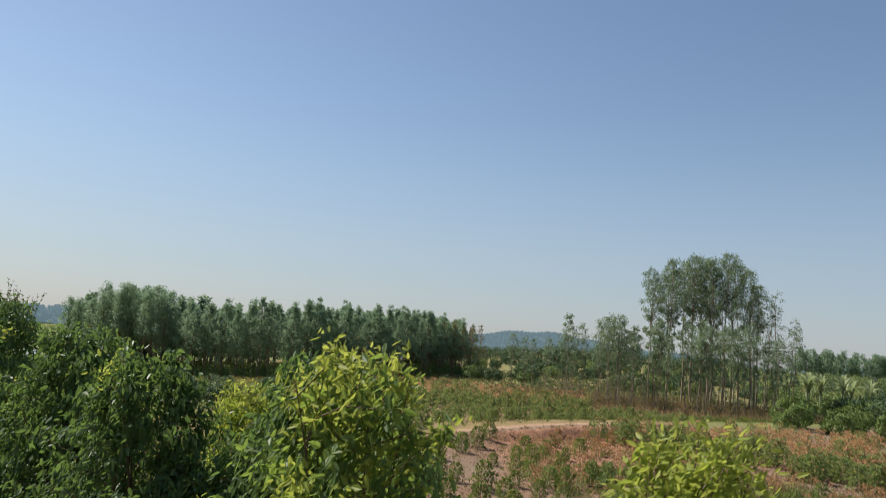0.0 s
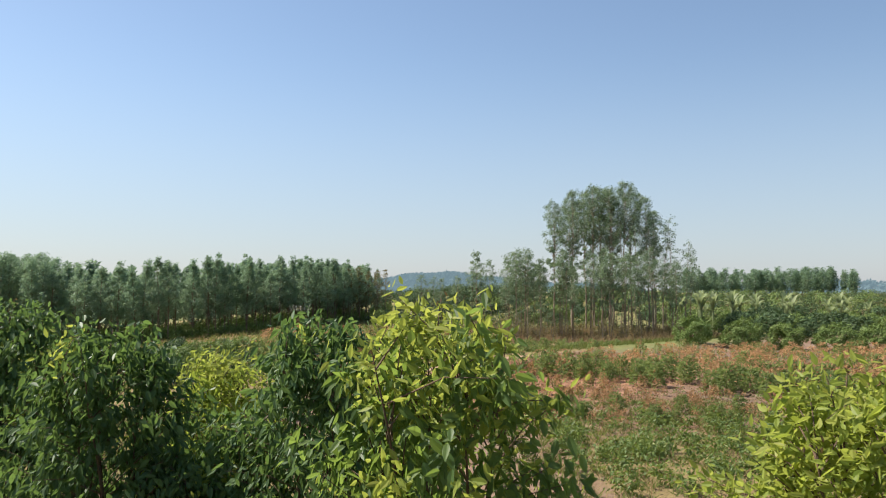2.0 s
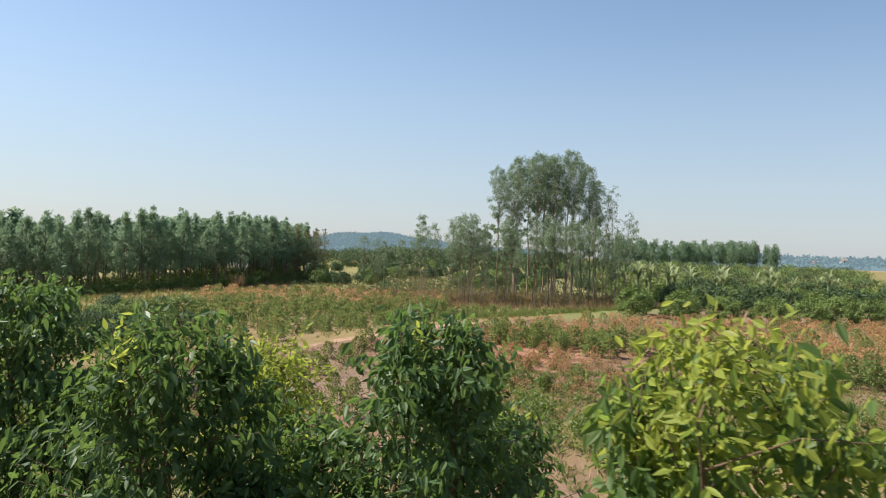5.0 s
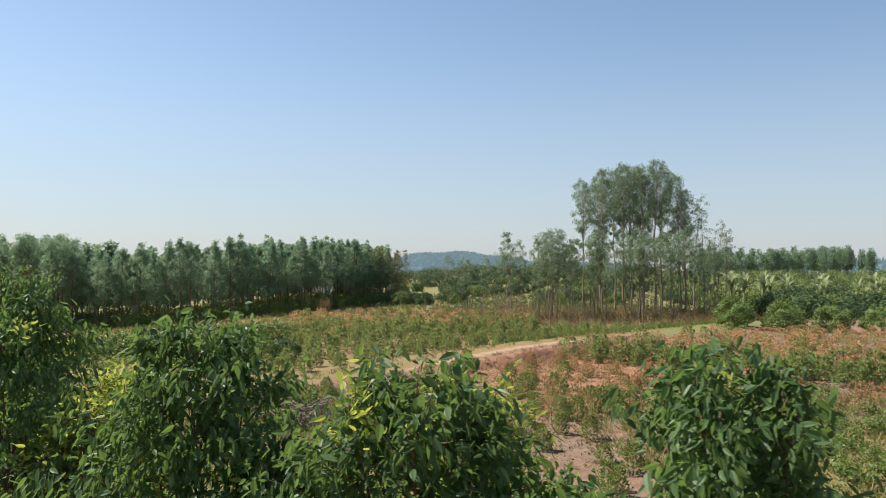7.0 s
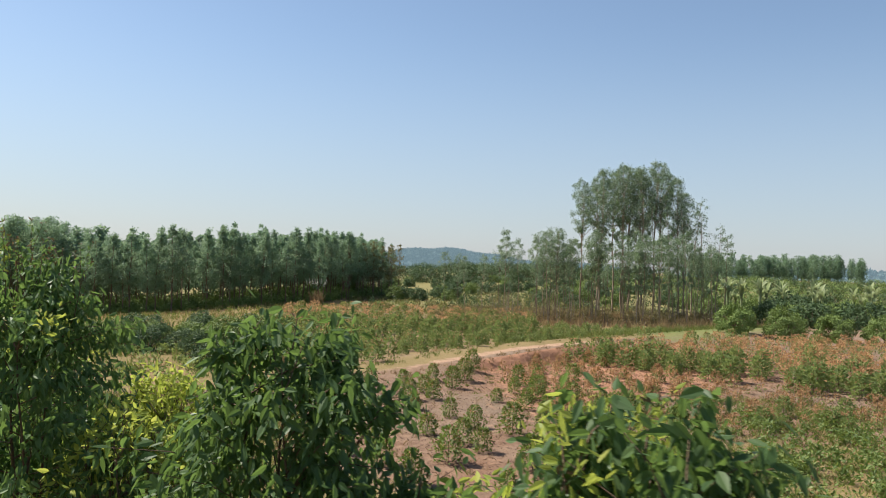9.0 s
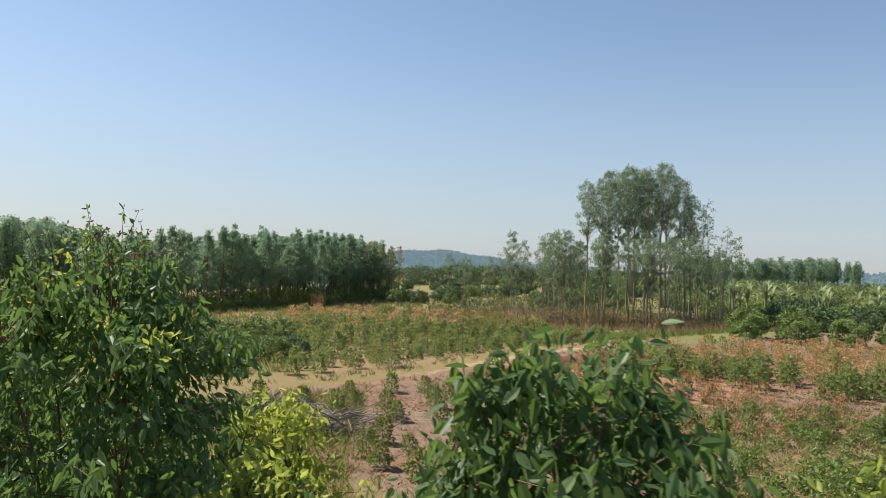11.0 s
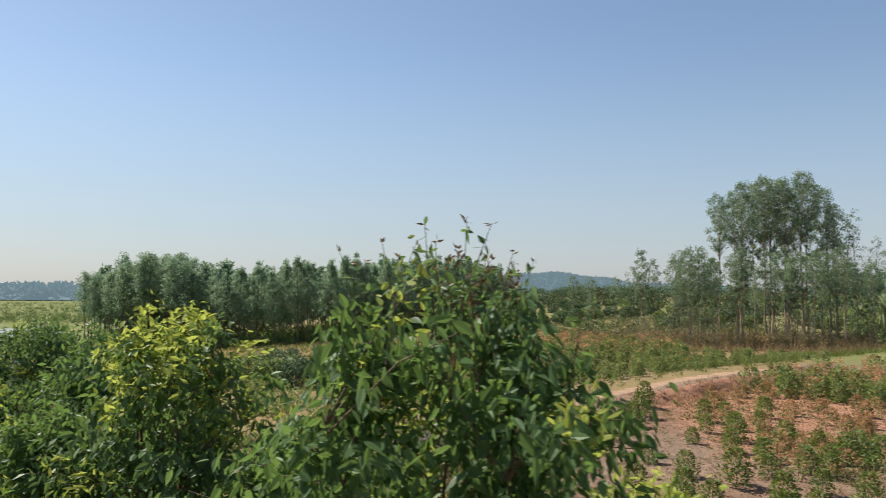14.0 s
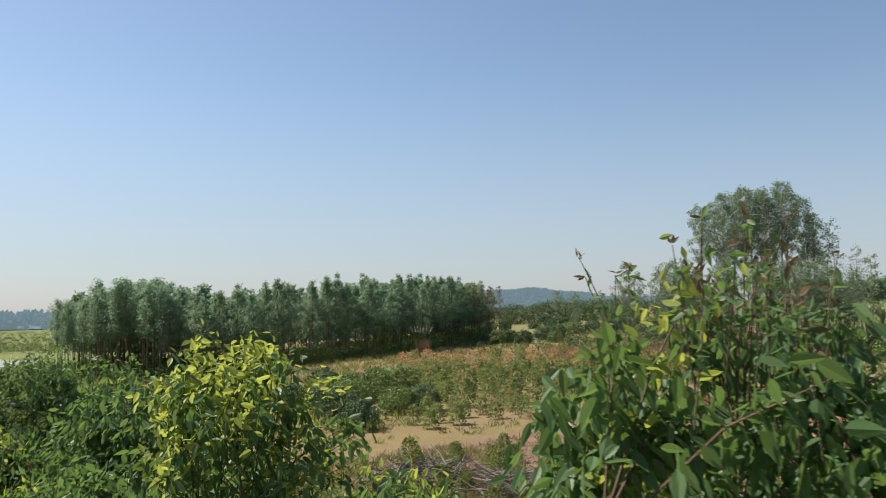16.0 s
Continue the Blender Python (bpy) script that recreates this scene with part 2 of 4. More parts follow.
def tube(g, points, r0, r1, sides=6):
    """A tapered round stem through points."""
    p = np.asarray(points, float)
    n = len(p)
    way = unit(np.gradient(p, axis=0))
    ref = np.array((0.31, 0.95, 0.02)) if abs(way[0][2]) > 0.5 else np.array((0, 0, 1.0))
    a = unit(np.cross(way, ref))
    b = np.cross(way, a)
    ang = np.arange(sides) * 2 * math.pi / sides
    r = np.linspace(r0, r1, n)[:, None, None]
    v = p[:, None] + r * (np.cos(ang)[None, :, None] * a[:, None] + np.sin(ang)[None, :, None] * b[:, None])
    i = np.arange(n - 1)[:, None] * sides
    j = np.arange(sides)[None]
    k = (j + 1) % sides
    f = np.stack([i + j, i + k, i + sides + k, i + sides + j], -1).reshape(-1, 4)
    g.add(v, f)
    if sides == 4:
        return g
    top = (n - 1) * sides
    g.add([p[-1] + way[-1] * r1], np.zeros((0, 3), int))
    g.f.append(np.stack([g.n - 1 - n * sides + top + j[0], g.n - 1 - n * sides + top + k[0], np.full(sides, g.n - 1)], -1))
    return g


def part(name, g, mat, parent, label="", smooth=False):
    ob = new(name, g if isinstance(g, bpy.types.Mesh) else g.mesh(name, mat, smooth))
    ob.parent = parent
    return tagged(ob, label)


def thing(name, at, label, category, group="", turn=0.0, size=1.0, kind=""):
    ob = new(name)
    ob.empty_display_size = 0.2
    ob.matrix_basis = pose(*at, 0, 0, turn) @ Matrix.Scale(size, 4)
    return tagged(ob, label, category, group, kind)


def whole(name, g, mat, label, category, kind="", group="", smooth=False):
    ob = new(name, g.mesh(name, mat, smooth))
    return tagged(ob, label, category, group, kind)


# ---- ground ----
TRACK = np.array([(-24, 31, 1.1), (-16, 33.5, 1.2), (-11, 36, 1.3), (-7.6, 38.5, 1.45), (-4.6, 41.5, 1.65), (0.4, 46.7, 1.9), (4.2, 50, 1.95), (9.6, 55.7, 1.85), (18.5, 65, 1.6), (30, 76, 1.4)])


def step(a, b, x):
    t = np.clip((x - a) / (b - a), 0, 1)
    return t * t * (3 - 2 * t)


def waves(x, y, s, seed=0.0):
    return (np.sin(x / s + seed) * np.cos(y / s * 1.3 + seed * 2) + np.sin((x + y) / s * 0.6 + seed * 3) + 0.5 * np.sin((x - 1.7 * y) / s * 1.9 + seed)) / 2.5


def from_line(x, y):
    """Distance from the embankment's line, towards the fields."""
    return (x + 7.2) * 0.736 + (y + 1.2) * 0.677


def from_track(x, y):
    """Signed distance from the dirt track (positive beyond it), its height there and how far along."""
    best = np.full(np.shape(x), 1e9)
    sign, high = np.zeros(np.shape(x)), np.zeros(np.shape(x))
    for a, b in zip(TRACK[:-1], TRACK[1:]):
        d = b[:2] - a[:2]
        t = np.clip(((x - a[0]) * d[0] + (y - a[1]) * d[1]) / (d @ d), 0, 1)
        ox, oy = x - a[0] - t * d[0], y - a[1] - t * d[1]
        r = np.hypot(ox, oy)
        near = r < best
        best = np.where(near, r, best)
        sign = np.where(near, np.sign(d[0] * oy - d[1] * ox), sign)
        high = np.where(near, a[2] + t * (b[2] - a[2]), high)
    return best * sign, high


def ground_z(x, y):
    x, y = np.asarray(x, float), np.asarray(y, float)
    s = from_line(x, y)
    z = 1.1 + 0.10 * waves(x, y, 5.0) + 0.05 * waves(x, y, 1.3, 1.0)
    z = z + 2.9 * step(90, 300, y) * step(-20, 20, x) - 2.6 * step(-14, -60, x) * step(25, 70, y) + 0.15 * waves(x, y, 22, 2.0)
    d, high = from_track(x, y)
    bank = step(-4.5, -1.0, x) * step(8.5, 5.0, x)
    wobble = 0.35 * waves(x, y, 0.7, 3.0) + 0.2 * waves(x, y, 0.3, 1.0)
    beyond = step(7.0, 1.6, d) * (d > 0)
    below = (1 - bank) * step(-5.0, -1.3, d) + bank * step(-2.4, -1.75, d + wobble)
    w = np.where(d > 0, beyond, below) * (s > 8)
    z = z + (high - z) * w
    shelf = step(11.0, 4.2, s)
    return z + (4.0 + 0.06 * waves(x, y, 0.8) - z) * shelf


def zones(x, y):
    """Shares of clay, green grass and bare track."""
    d, _ = from_track(x, y)
    s = from_line(x, y)
    clay = step(12, 15, s) * step(-17, -13, x) * step(1.0, -1.0, d) * step(56, 44, x - 0.25 * y + 8)
    clay = clay * (1 - 0.75 * step(30, 22, y) * step(-1, 3, x))
    clay = np.maximum(clay, 0.45 * step(0, 3, d) * step(60, 45, d) * step(-16, -10, x) * step(14, 6, x))
    green = np.maximum(step(8, 20, x) * step(0, 2, d) * step(14, 7, d), 0.4 * step(62, 75, y - 0.15 * x) * step(18, 24, x))
    green = np.maximum(green, step(-45, -75, x) * (0.9 + 0.2 * np.sin(y / 7.0 + 0.02 * x)))
    green = np.maximum(green, step(140, 190, y) * 0.4)
    green = np.maximum(green, 0.5 * step(97, 106, y) * step(-16, -10, x) * step(60, 48, x))
    green = np.maximum(green, 0.6 * step(-4.5, -1.5, d) * step(10, 14, x) * (d < 3))
    green = np.maximum(green, 0.42 * step(9, 5, s))
    bare = step(-0.95, -0.25, d) * step(0.7, 0.0, d) * step(11, 4, x) * (0.15 + 0.7 * step(-9, -3, x))
    straw = step(330, 380, x) * step(520, 560, y) * step(640, 600, y)
    bank = step(-3.4, -2.6, d) * step(-1.1, -1.6, d) * step(-4.5, -1.5, x) * step(9, 6, x)
    red = np.maximum(bank, 0.62 * step(-16, -9, d) * step(-1.5, -3.5, d) * step(-5, 0, x) * step(20, 12, x) + 0.12 * clay)
    return np.clip(np.stack([clay, green * (1 - straw), np.maximum(bare, straw * 0.8), red], -1), 0, 1)


def stretch(lo, hi, pitch, far_lo, far_hi, growth=1.14):
    inner = list(np.arange(lo, hi, pitch))
    low, high, a, b = [], [], pitch, pitch
    p = lo
    while p > far_lo:
        a *= growth
        p -= a
        low.append(p)
    p = inner[-1]
    while p < far_hi:
        b *= growth
        p += b
        high.append(p)
    return np.array(low[::-1] + inner + high)


def build_ground():
    xs = stretch(-22, 40, 0.35, -4200, 4200)
    ys = stretch(-2, 62, 0.35, -1500, 4300)
    x, y = np.meshgrid(xs, ys)
    z = ground_z(x, y)
    g = Geo()
    n, m = len(ys), len(xs)
    i = np.arange(n - 1)[:, None] * m + np.arange(m - 1)[None]
    g.add(np.stack([x, y, z], -1), np.stack([i, i + 1, i + m + 1, i + m], -1).reshape(-1, 4))
    me = g.mesh("ground", ground_material(), True)
    col = me.color_attributes.new("zone", "FLOAT_COLOR", "POINT")
    c = zones(x.ravel(), y.ravel())
    col.data.foreach_set("color", c.astype(np.float32).ravel())
    tagged(new("ground", me), "red clay field with a bare dirt track and rough grass", "ground", kind="structure")


build_ground()


def on_ground(x, y):
    return (float(x), float(y), float(ground_z(x, y)))


# ---- trees ----
def clump_leaves(g, centres, radii, count, length, width, hang=0.5):
    n = len(centres) * count
    c = np.repeat(centres, count, 0)
    r = np.repeat(radii, count)[:, None]
    q = unit(rng.normal(size=(n, 3))) * rng.random((n, 1)) ** 0.45 * np.array((1, 1, 0.85))
    way = unit(rng.normal(size=(n, 3)) + np.array((0, 0, -hang)))
    face = unit(q) + rng.normal(0, 0.45, (n, 3)) + np.array((0, 0, 0.3))
    leaves(g, c + q * r, way, length * rng.uniform(0.7, 1.3, n), width * rng.uniform(0.7, 1.3, n), facing=face)


def tree_geo(height, bare, spread, clumps, count, leaf, lean=0.0, r=0.11, top=0.5, radius=(0.5, 0.9), profile="oval", fringe=0):
    """A slender eucalyptus: its trunk, limbs and a crown of hanging leaves in clumps."""
    trunk, crown, limbs = Geo(), Geo(), []
    k = 9
    h = np.linspace(0, 1, k)
    bend = np.cumsum(rng.normal(0, 0.06, (k, 2)), 0) * height * 0.08
    spine = np.c_[bend[:, 0] + lean * height * h ** 1.4, bend[:, 1], h * height * 0.97]
    spine[0, :2] = 0
    spine[0, 2] = -0.3
    tube(trunk, spine, r, r * 0.18, 7)
    at = lambda f: np.array([np.interp(f, h, spine[:, a]) for a in range(3)])
    centres, radii = [], []
    for i in range(clumps):
        u = (i + rng.random()) / clumps
        f = bare + (1 - bare) * u
        if profile == "egg":
            reach = spread * max(0.15, math.sin(math.pi * (0.10 + 0.84 * u))) ** 0.7 * (1.08 - 0.3 * u)
        elif profile == "spire":
            reach = spread * max(0.10, math.sin(math.pi * (0.16 + 0.82 * u))) ** 0.9 * (1.2 - 0.5 * u)
        else:
            reach = spread * (0.45 + 0.75 * math.sin(math.pi * min(1, u * 0.8 + 0.2))) * (1 - 0.75 * max(0, u - top) / (1 - top))
        reach *= rng.uniform(0.12, 1.0) ** 0.5 if profile in ("egg", "spire") else rng.uniform(0.35, 1.1)
        ang = i * 2.4 + rng.uniform(-0.6, 0.6)
        root = at(max(0.08, f - rng.uniform(0.06, 0.14)))
        end = at(f) + np.array((math.cos(ang) * reach, math.sin(ang) * reach, rng.uniform(-0.1, 0.5)))
        if reach > 0.5:
            mid = root * 0.5 + end * 0.5 + np.array((0, 0, -0.12 * reach))
            limbs.append(tube(Geo(), [root, mid, end], r * 0.32 * (1.2 - u), r * 0.08, 4))
        centres.append(end)
        radii.append(rng.uniform(*radius) * (1 - (0.2 if profile == "egg" else 0.45) * u))
    for i in range(fringe):
        f = bare * rng.uniform(0.62, 1.0)
        ang, reach = rng.uniform(0, 6.283), spread * rng.uniform(0.2, 0.75)
        end = at(f) + np.array((math.cos(ang) * reach, math.sin(ang) * reach, 0.3))
        limbs.append(tube(Geo(), [at(f - 0.05), end], r * 0.2, r * 0.06, 4))
        centres.append(end)
        radii.append(radius[0] * rng.uniform(0.35, 0.7))
    clump_leaves(crown, np.array(centres), np.array(radii), count, leaf, leaf * 0.42)
    return trunk, limbs, crown


def tree_meshes(*sizes, bark=None, leafy=None, split=True, **more):
    """The meshes of one tree; split: each limb by itself."""
    trunk, limbs, crown = tree_geo(*sizes, **more)
    if not split:
        for g in limbs:
            trunk.join(g)
        limbs = []
    return trunk.mesh("trunk", bark, True), [g.mesh("limb", bark, True) for g in limbs], crown.mesh("crown", leafy)


def plant_tree(meshes, x, y, size, label, group, name="eucalyptus_tree", turn=None):
    root = thing(name, on_ground(x, y), label, "tree", group, rng.uniform(0, 360) if turn is None else turn, size)
    stem = part("trunk", meshes[0], None, root)
    for me in meshes[1]:
        part("limb", me, None, stem)
    part("crown", meshes[2], None, root)
    return root


def wood_of(name, trees, places, bark, leafy, label):
    """Many trees of one wood that cannot be told apart, joined."""
    stems, crowns = Geo(), Geo()
    for x, y, size in places:
        trunk, limbs, crown = trees[int(rng.integers(len(trees)))]
        m = pose(*on_ground(x, y), 0, 0, rng.uniform(0, 360)) @ Matrix.Scale(size, 4)
        stems.join(trunk, m)
        crowns.join(crown, m)
    root = tagged(new(name), label, "wood", kind="stuff")
    part("trunks", stems, bark, root)
    part("crowns", crowns, leafy, root)


# tall clump of eucalyptus: place and height
rng = np.random.default_rng(21)
tall = [tree_meshes(19.0, bare, wide, 38, 88, 0.24, lean, 0.13, 0.65, (0.6, 0.95), profile="egg", fringe=8, bark=M_BARK, leafy=M_TALL) for bare, wide, lean in ((0.62, 2.0, 0.0), (0.58, 1.8, 0.02), (0.66, 2.15, -0.02))]
thin = [tree_meshes(17.0, 0.42, 1.9, 30, 30, 0.24, lean, 0.11, 0.6, (0.4, 0.75), profile="egg", fringe=8, bark=M_BARK, leafy=M_TALL) for lean in (0.05, 0.02)]
for i, (x, y, h) in enumerate([(16.2, 96, 17.2), (17.9, 94, 18.2), (19.0, 99, 17.8), (21.2, 95.2, 19.2), (22.9, 99, 19.4), (24.6, 94, 19.6), (26.4, 97, 19.2), (28.2, 95.5, 17.8), (20.4, 97, 18.4), (22.8, 94.4, 18.6), (23.8, 96.6, 19.0), (29.6, 97, 16.2)]):
    plant_tree(tall[i % 3], x, y, h / 19.0, "tall slender eucalyptus with a pale trunk and rounded crown", "tall eucalyptus clump")
for i, (x, y, h) in enumerate([(31.0, 98, 15.6), (31.6, 96, 13.6), (32.6, 94, 12.0), (25.4, 90.5, 13.5), (22.2, 91, 15.2), (24.0, 92, 14.0), (27.8, 92, 14.4), (20.4, 92.5, 11.6)]):
    plant_tree(thin[i % 2], x, y, h / 17.0, "tall thin-leaved eucalyptus with sparse upper branches", "tall eucalyptus clump", turn=20 * i)
low = [tree_meshes(10.0, b, w, 20, c, 0.21, l, 0.055, 0.6, (0.36, 0.66), profile="egg", fringe=6, split=False, bark=bark, leafy=M_TALL) for b, w, c, l, bark in ((0.58, 1.0, 50, 0.0, M_BARK), (0.64, 1.1, 46, 0.03, M_BARK), (0.50, 0.95, 40, -0.02, M_DARKBARK), (0.66, 1.15, 38, 0.0, M_DARKBARK))]
grove = [(4.7, 83, 9.9), (6.6, 86, 8.9), (8.3, 84, 9.9), (10.0, 85, 10.1), (12.3, 86, 9.3), (14.2, 84, 9.7), (16.2, 86, 9.3), (18.0, 85, 9.8), (20.2, 87, 10.4), (22.3, 85, 9.6), (24.2, 86, 9.8), (26.4, 87, 9.2), (28.4, 89, 8.8), (11.2, 80, 8.2), (14.8, 80, 8.0), (7.4, 79.5, 6.8), (18.8, 81, 8.4), (2.6, 88, 7.0), (0.2, 90, 7.2), (-1.2, 93, 7.4), (1.4, 96, 7.0)]
grove += [(rng.uniform(7.5, 29.5), rng.uniform(80, 93), rng.uniform(7.4, 10.4)) for _ in range(22)] + [(rng.uniform(4.5, 16), rng.uniform(81, 91), rng.uniform(7.6, 10.0)) for _ in range(9)]
for i, (x, y, h) in enumerate(grove):
    plant_tree(low[i % 4], x, y, h / 10.0, "young eucalyptus with a thin straight stem and open crown", "young eucalyptus grove")

# plantation wood beyond the fields
rng = np.random.default_rng(22)
cuts = ((0.32, 0.0), (0.38, 0.02), (0.28, -0.02), (0.40, 0.0))
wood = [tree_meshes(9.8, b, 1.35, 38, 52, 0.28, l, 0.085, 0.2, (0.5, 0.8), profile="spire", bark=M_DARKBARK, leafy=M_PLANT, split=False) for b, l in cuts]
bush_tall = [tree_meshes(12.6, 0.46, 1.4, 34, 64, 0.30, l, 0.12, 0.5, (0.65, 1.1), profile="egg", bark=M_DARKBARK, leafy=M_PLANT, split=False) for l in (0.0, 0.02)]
plain_wood = [tree_geo(9.8, b * 0.7, 1.4, 24, 24, 0.62, l, 0.085, 0.4, (0.6, 1.0), "oval") for b, l in cuts]
EDGE = np.array([(-66, 106), (-50, 98), (-36, 94), (-26, 99), (-17, 113), (-8.5, 139)])
along = np.r_[0, np.cumsum(np.hypot(*np.diff(EDGE, axis=0).T))]
back = []
for row in range(9):
    for q in np.arange(0.6 * (row % 2), along[-1], 1.75 if row < 2 else 3.0):
        x, y = np.interp(q, along, EDGE[:, 0]), np.interp(q, along, EDGE[:, 1])
        x, y = x - 0.9 * row + rng.uniform(-0.8, 0.8), y + 3.0 * row + rng.uniform(-0.8, 0.8)
        tall_end = x < -49
        if row > 3:
            back.append((x, y, rng.uniform(0.9, 1.05) * (1.15 if tall_end else 1.0)))
            continue
        label = "tall leafy eucalyptus at the plantation's end" if tall_end else "plantation eucalyptus with a dark slender trunk"
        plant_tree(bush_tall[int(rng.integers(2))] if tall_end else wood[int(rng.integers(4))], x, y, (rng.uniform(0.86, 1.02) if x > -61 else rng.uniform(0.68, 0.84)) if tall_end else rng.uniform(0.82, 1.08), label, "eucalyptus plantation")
sparse = tree_meshes(9.6, 0.3, 1.1, 24, 20, 0.3, 0.0, 0.08, 0.5, (0.5, 0.8), bark=M_DARKBARK, leafy=M_UNDER, split=False)
for x, y in ((-12.2, 127), (-10.6, 130), (-9.2, 133), (-7.6, 134.5), (-6.4, 137), (-11.2, 133.5), (-8.2, 138)):
    plant_tree(sparse, x, y, rng.uniform(0.85, 1.0), "thin half-bare eucalyptus with brown leaves", "eucalyptus plantation")
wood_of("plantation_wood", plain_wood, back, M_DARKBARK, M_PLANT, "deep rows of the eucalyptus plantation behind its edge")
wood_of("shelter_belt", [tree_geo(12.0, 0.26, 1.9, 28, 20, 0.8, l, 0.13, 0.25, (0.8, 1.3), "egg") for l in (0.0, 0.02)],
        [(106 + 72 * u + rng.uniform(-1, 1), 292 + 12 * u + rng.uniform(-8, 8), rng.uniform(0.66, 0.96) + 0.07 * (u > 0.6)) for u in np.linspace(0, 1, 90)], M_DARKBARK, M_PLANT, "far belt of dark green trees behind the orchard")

# ---- orchard ----
rng = np.random.default_rng(23)
def orchard_geo(w, h, count, seed, leaf=1.0):
    trunk, crown = Geo(), Geo()
    tube(trunk, [(0, 0, -0.2), (0.04, 0, 0.35), (0.0, 0.05, 0.9)], 0.09, 0.06, 7)
    for a in range(5):
        ang = a * 1.26 + seed
        tube(trunk, [(0, 0, 0.4), (math.cos(ang) * w * 0.3, math.sin(ang) * w * 0.3, 0.9), (math.cos(ang) * w * 0.6, math.sin(ang) * w * 0.6, h * 0.62)], 0.05, 0.02, 5)
    boughs = 72
    c = unit(rng.normal(size=(boughs, 3)))
    c[:, 2] = np.where(c[:, 2] < 0, c[:, 2] * 0.7, c[:, 2])
    c = unit(c)
    lump = 1 + 0.07 * np.sin(c[:, 0] * 5 + seed) * np.cos(c[:, 1] * 6 + seed * 2)
    middle = c * (lump * rng.uniform(0.76, 0.95, boughs))[:, None] * np.array((w, w, h * 0.58)) + np.array((0, 0, h * 0.42))
    k = np.repeat(np.arange(boughs), count // boughs)
    n = len(k)
    q = unit(rng.normal(size=(n, 3)) + c[k] * 0.5)
    p = middle[k] + q * (rng.random((n, 1)) ** 0.4) * np.array((0.40, 0.40, 0.32)) * w / 2.0
    p[:, 2] = np.maximum(p[:, 2], rng.uniform(0.05, 0.35, n))
    leaves(crown, p, q * 0.6 + rng.normal(size=(n, 3)) * 0.6 + np.array((0, 0, -0.3)), rng.uniform(0.17, 0.30, n) * leaf, rng.uniform(0.07, 0.12, n) * leaf, facing=c[k] * 1.1 + q * 0.6 + rng.normal(0, 0.35, (n, 3)) + np.array((0, 0, 0.3)))
    return trunk, crown


def orchard_tree(w, h, count, seed, leaf, leafy):
    trunk, crown = orchard_geo(w, h, count, seed, leaf)
    return trunk.mesh("trunk", M_STEM, True), crown.mesh("crown", leafy)


orchard = [orchard_tree(1.8, 2.7, 1150, seed, 1.8, M_ORCHARD) for seed in (0.3, 1.9, 4.2)]
dark_orchard = [orchard_tree(1.8, 2.7, 1150, 5.5, 1.8, M_DARKTREE)]
edge_orchard = [orchard_tree(1.72, 2.5, 4600, seed, 0.95, M_ORCHARD) for seed in (2.6, 3.7)]
small_orchard = [orchard_tree(1.9, 2.6, 2300, seed, 1.3, leafy) for seed, leafy in ((6.1, M_DARKTREE), (7.3, M_ORCHARD))]
plain_orchard = [(t, None, c) for t, c in (orchard_geo(2.1, 3.0, 290, s, 2.0) for s in (0.7, 2.9))]


def plant_shrub(x, y, size, label, group, kinds):
    root = thing("orchard_tree", on_ground(x, y), label, "fruit tree", group, rng.uniform(0, 360), size)
    for n, me in zip(("trunk", "crown"), kinds[int(rng.integers(len(kinds)))]):
        part(n, me, None, root)


for x, y in [(23.8, 68.8), (27.6, 67.0), (31.4, 65.6), (35.3, 64.6), (39.4, 65.0), (43.6, 66.0), (47.8, 67.2), (52.2, 68.6)]:
    plant_shrub(x, y, rng.uniform(0.98, 1.10), "round dark green fruit tree at the orchard's edge", "orchard edge row", edge_orchard)
far_rows = []
for row in range(22):
    y = 84 + row * 6.0 + row * row * 0.2
    for k in range(40):
        x = 31 + row * 1.6 + k * (4.3 if row < 6 else 4.7) + rng.uniform(-0.9, 0.9)
        if x > 0.62 * y + 24:
            continue
        if row < 6:
            dark = rng.random() < (0.65 if row == 0 else 0.35)
            plant_shrub(x, y + rng.uniform(-1, 1), rng.uniform(0.72, 0.95) + 0.2 * dark, "dense dark fruit tree in the orchard" if dark else "leafy fruit tree in the orchard", "orchard trees", dark_orchard if dark else orchard)
        else:
            far_rows.append((x, y + rng.uniform(-1.5, 1.5), rng.uniform(0.6, 1.15)))
wood_of("dark_orchard_trees", plain_orchard, far_rows[::2], M_STEM, M_DARKTREE, "dark dense trees scattered in the far orchard")
far_rows = [p for i, p in enumerate(far_rows) if i % 2]
wood_of("orchard_rows", plain_orchard, far_rows, M_STEM, M_ORCHARD, "far rows of dark green fruit trees")
distant = []
for k in range(190):
    y = rng.uniform(200, 420)
    distant.append((rng.uniform(-0.12 * y, 0.30 * y), y, rng.uniform(1.0, 1.7)))
wood_of("distant_orchard", plain_orchard, distant, M_STEM, M_DARKTREE, "distant dark green orchard before the hill")
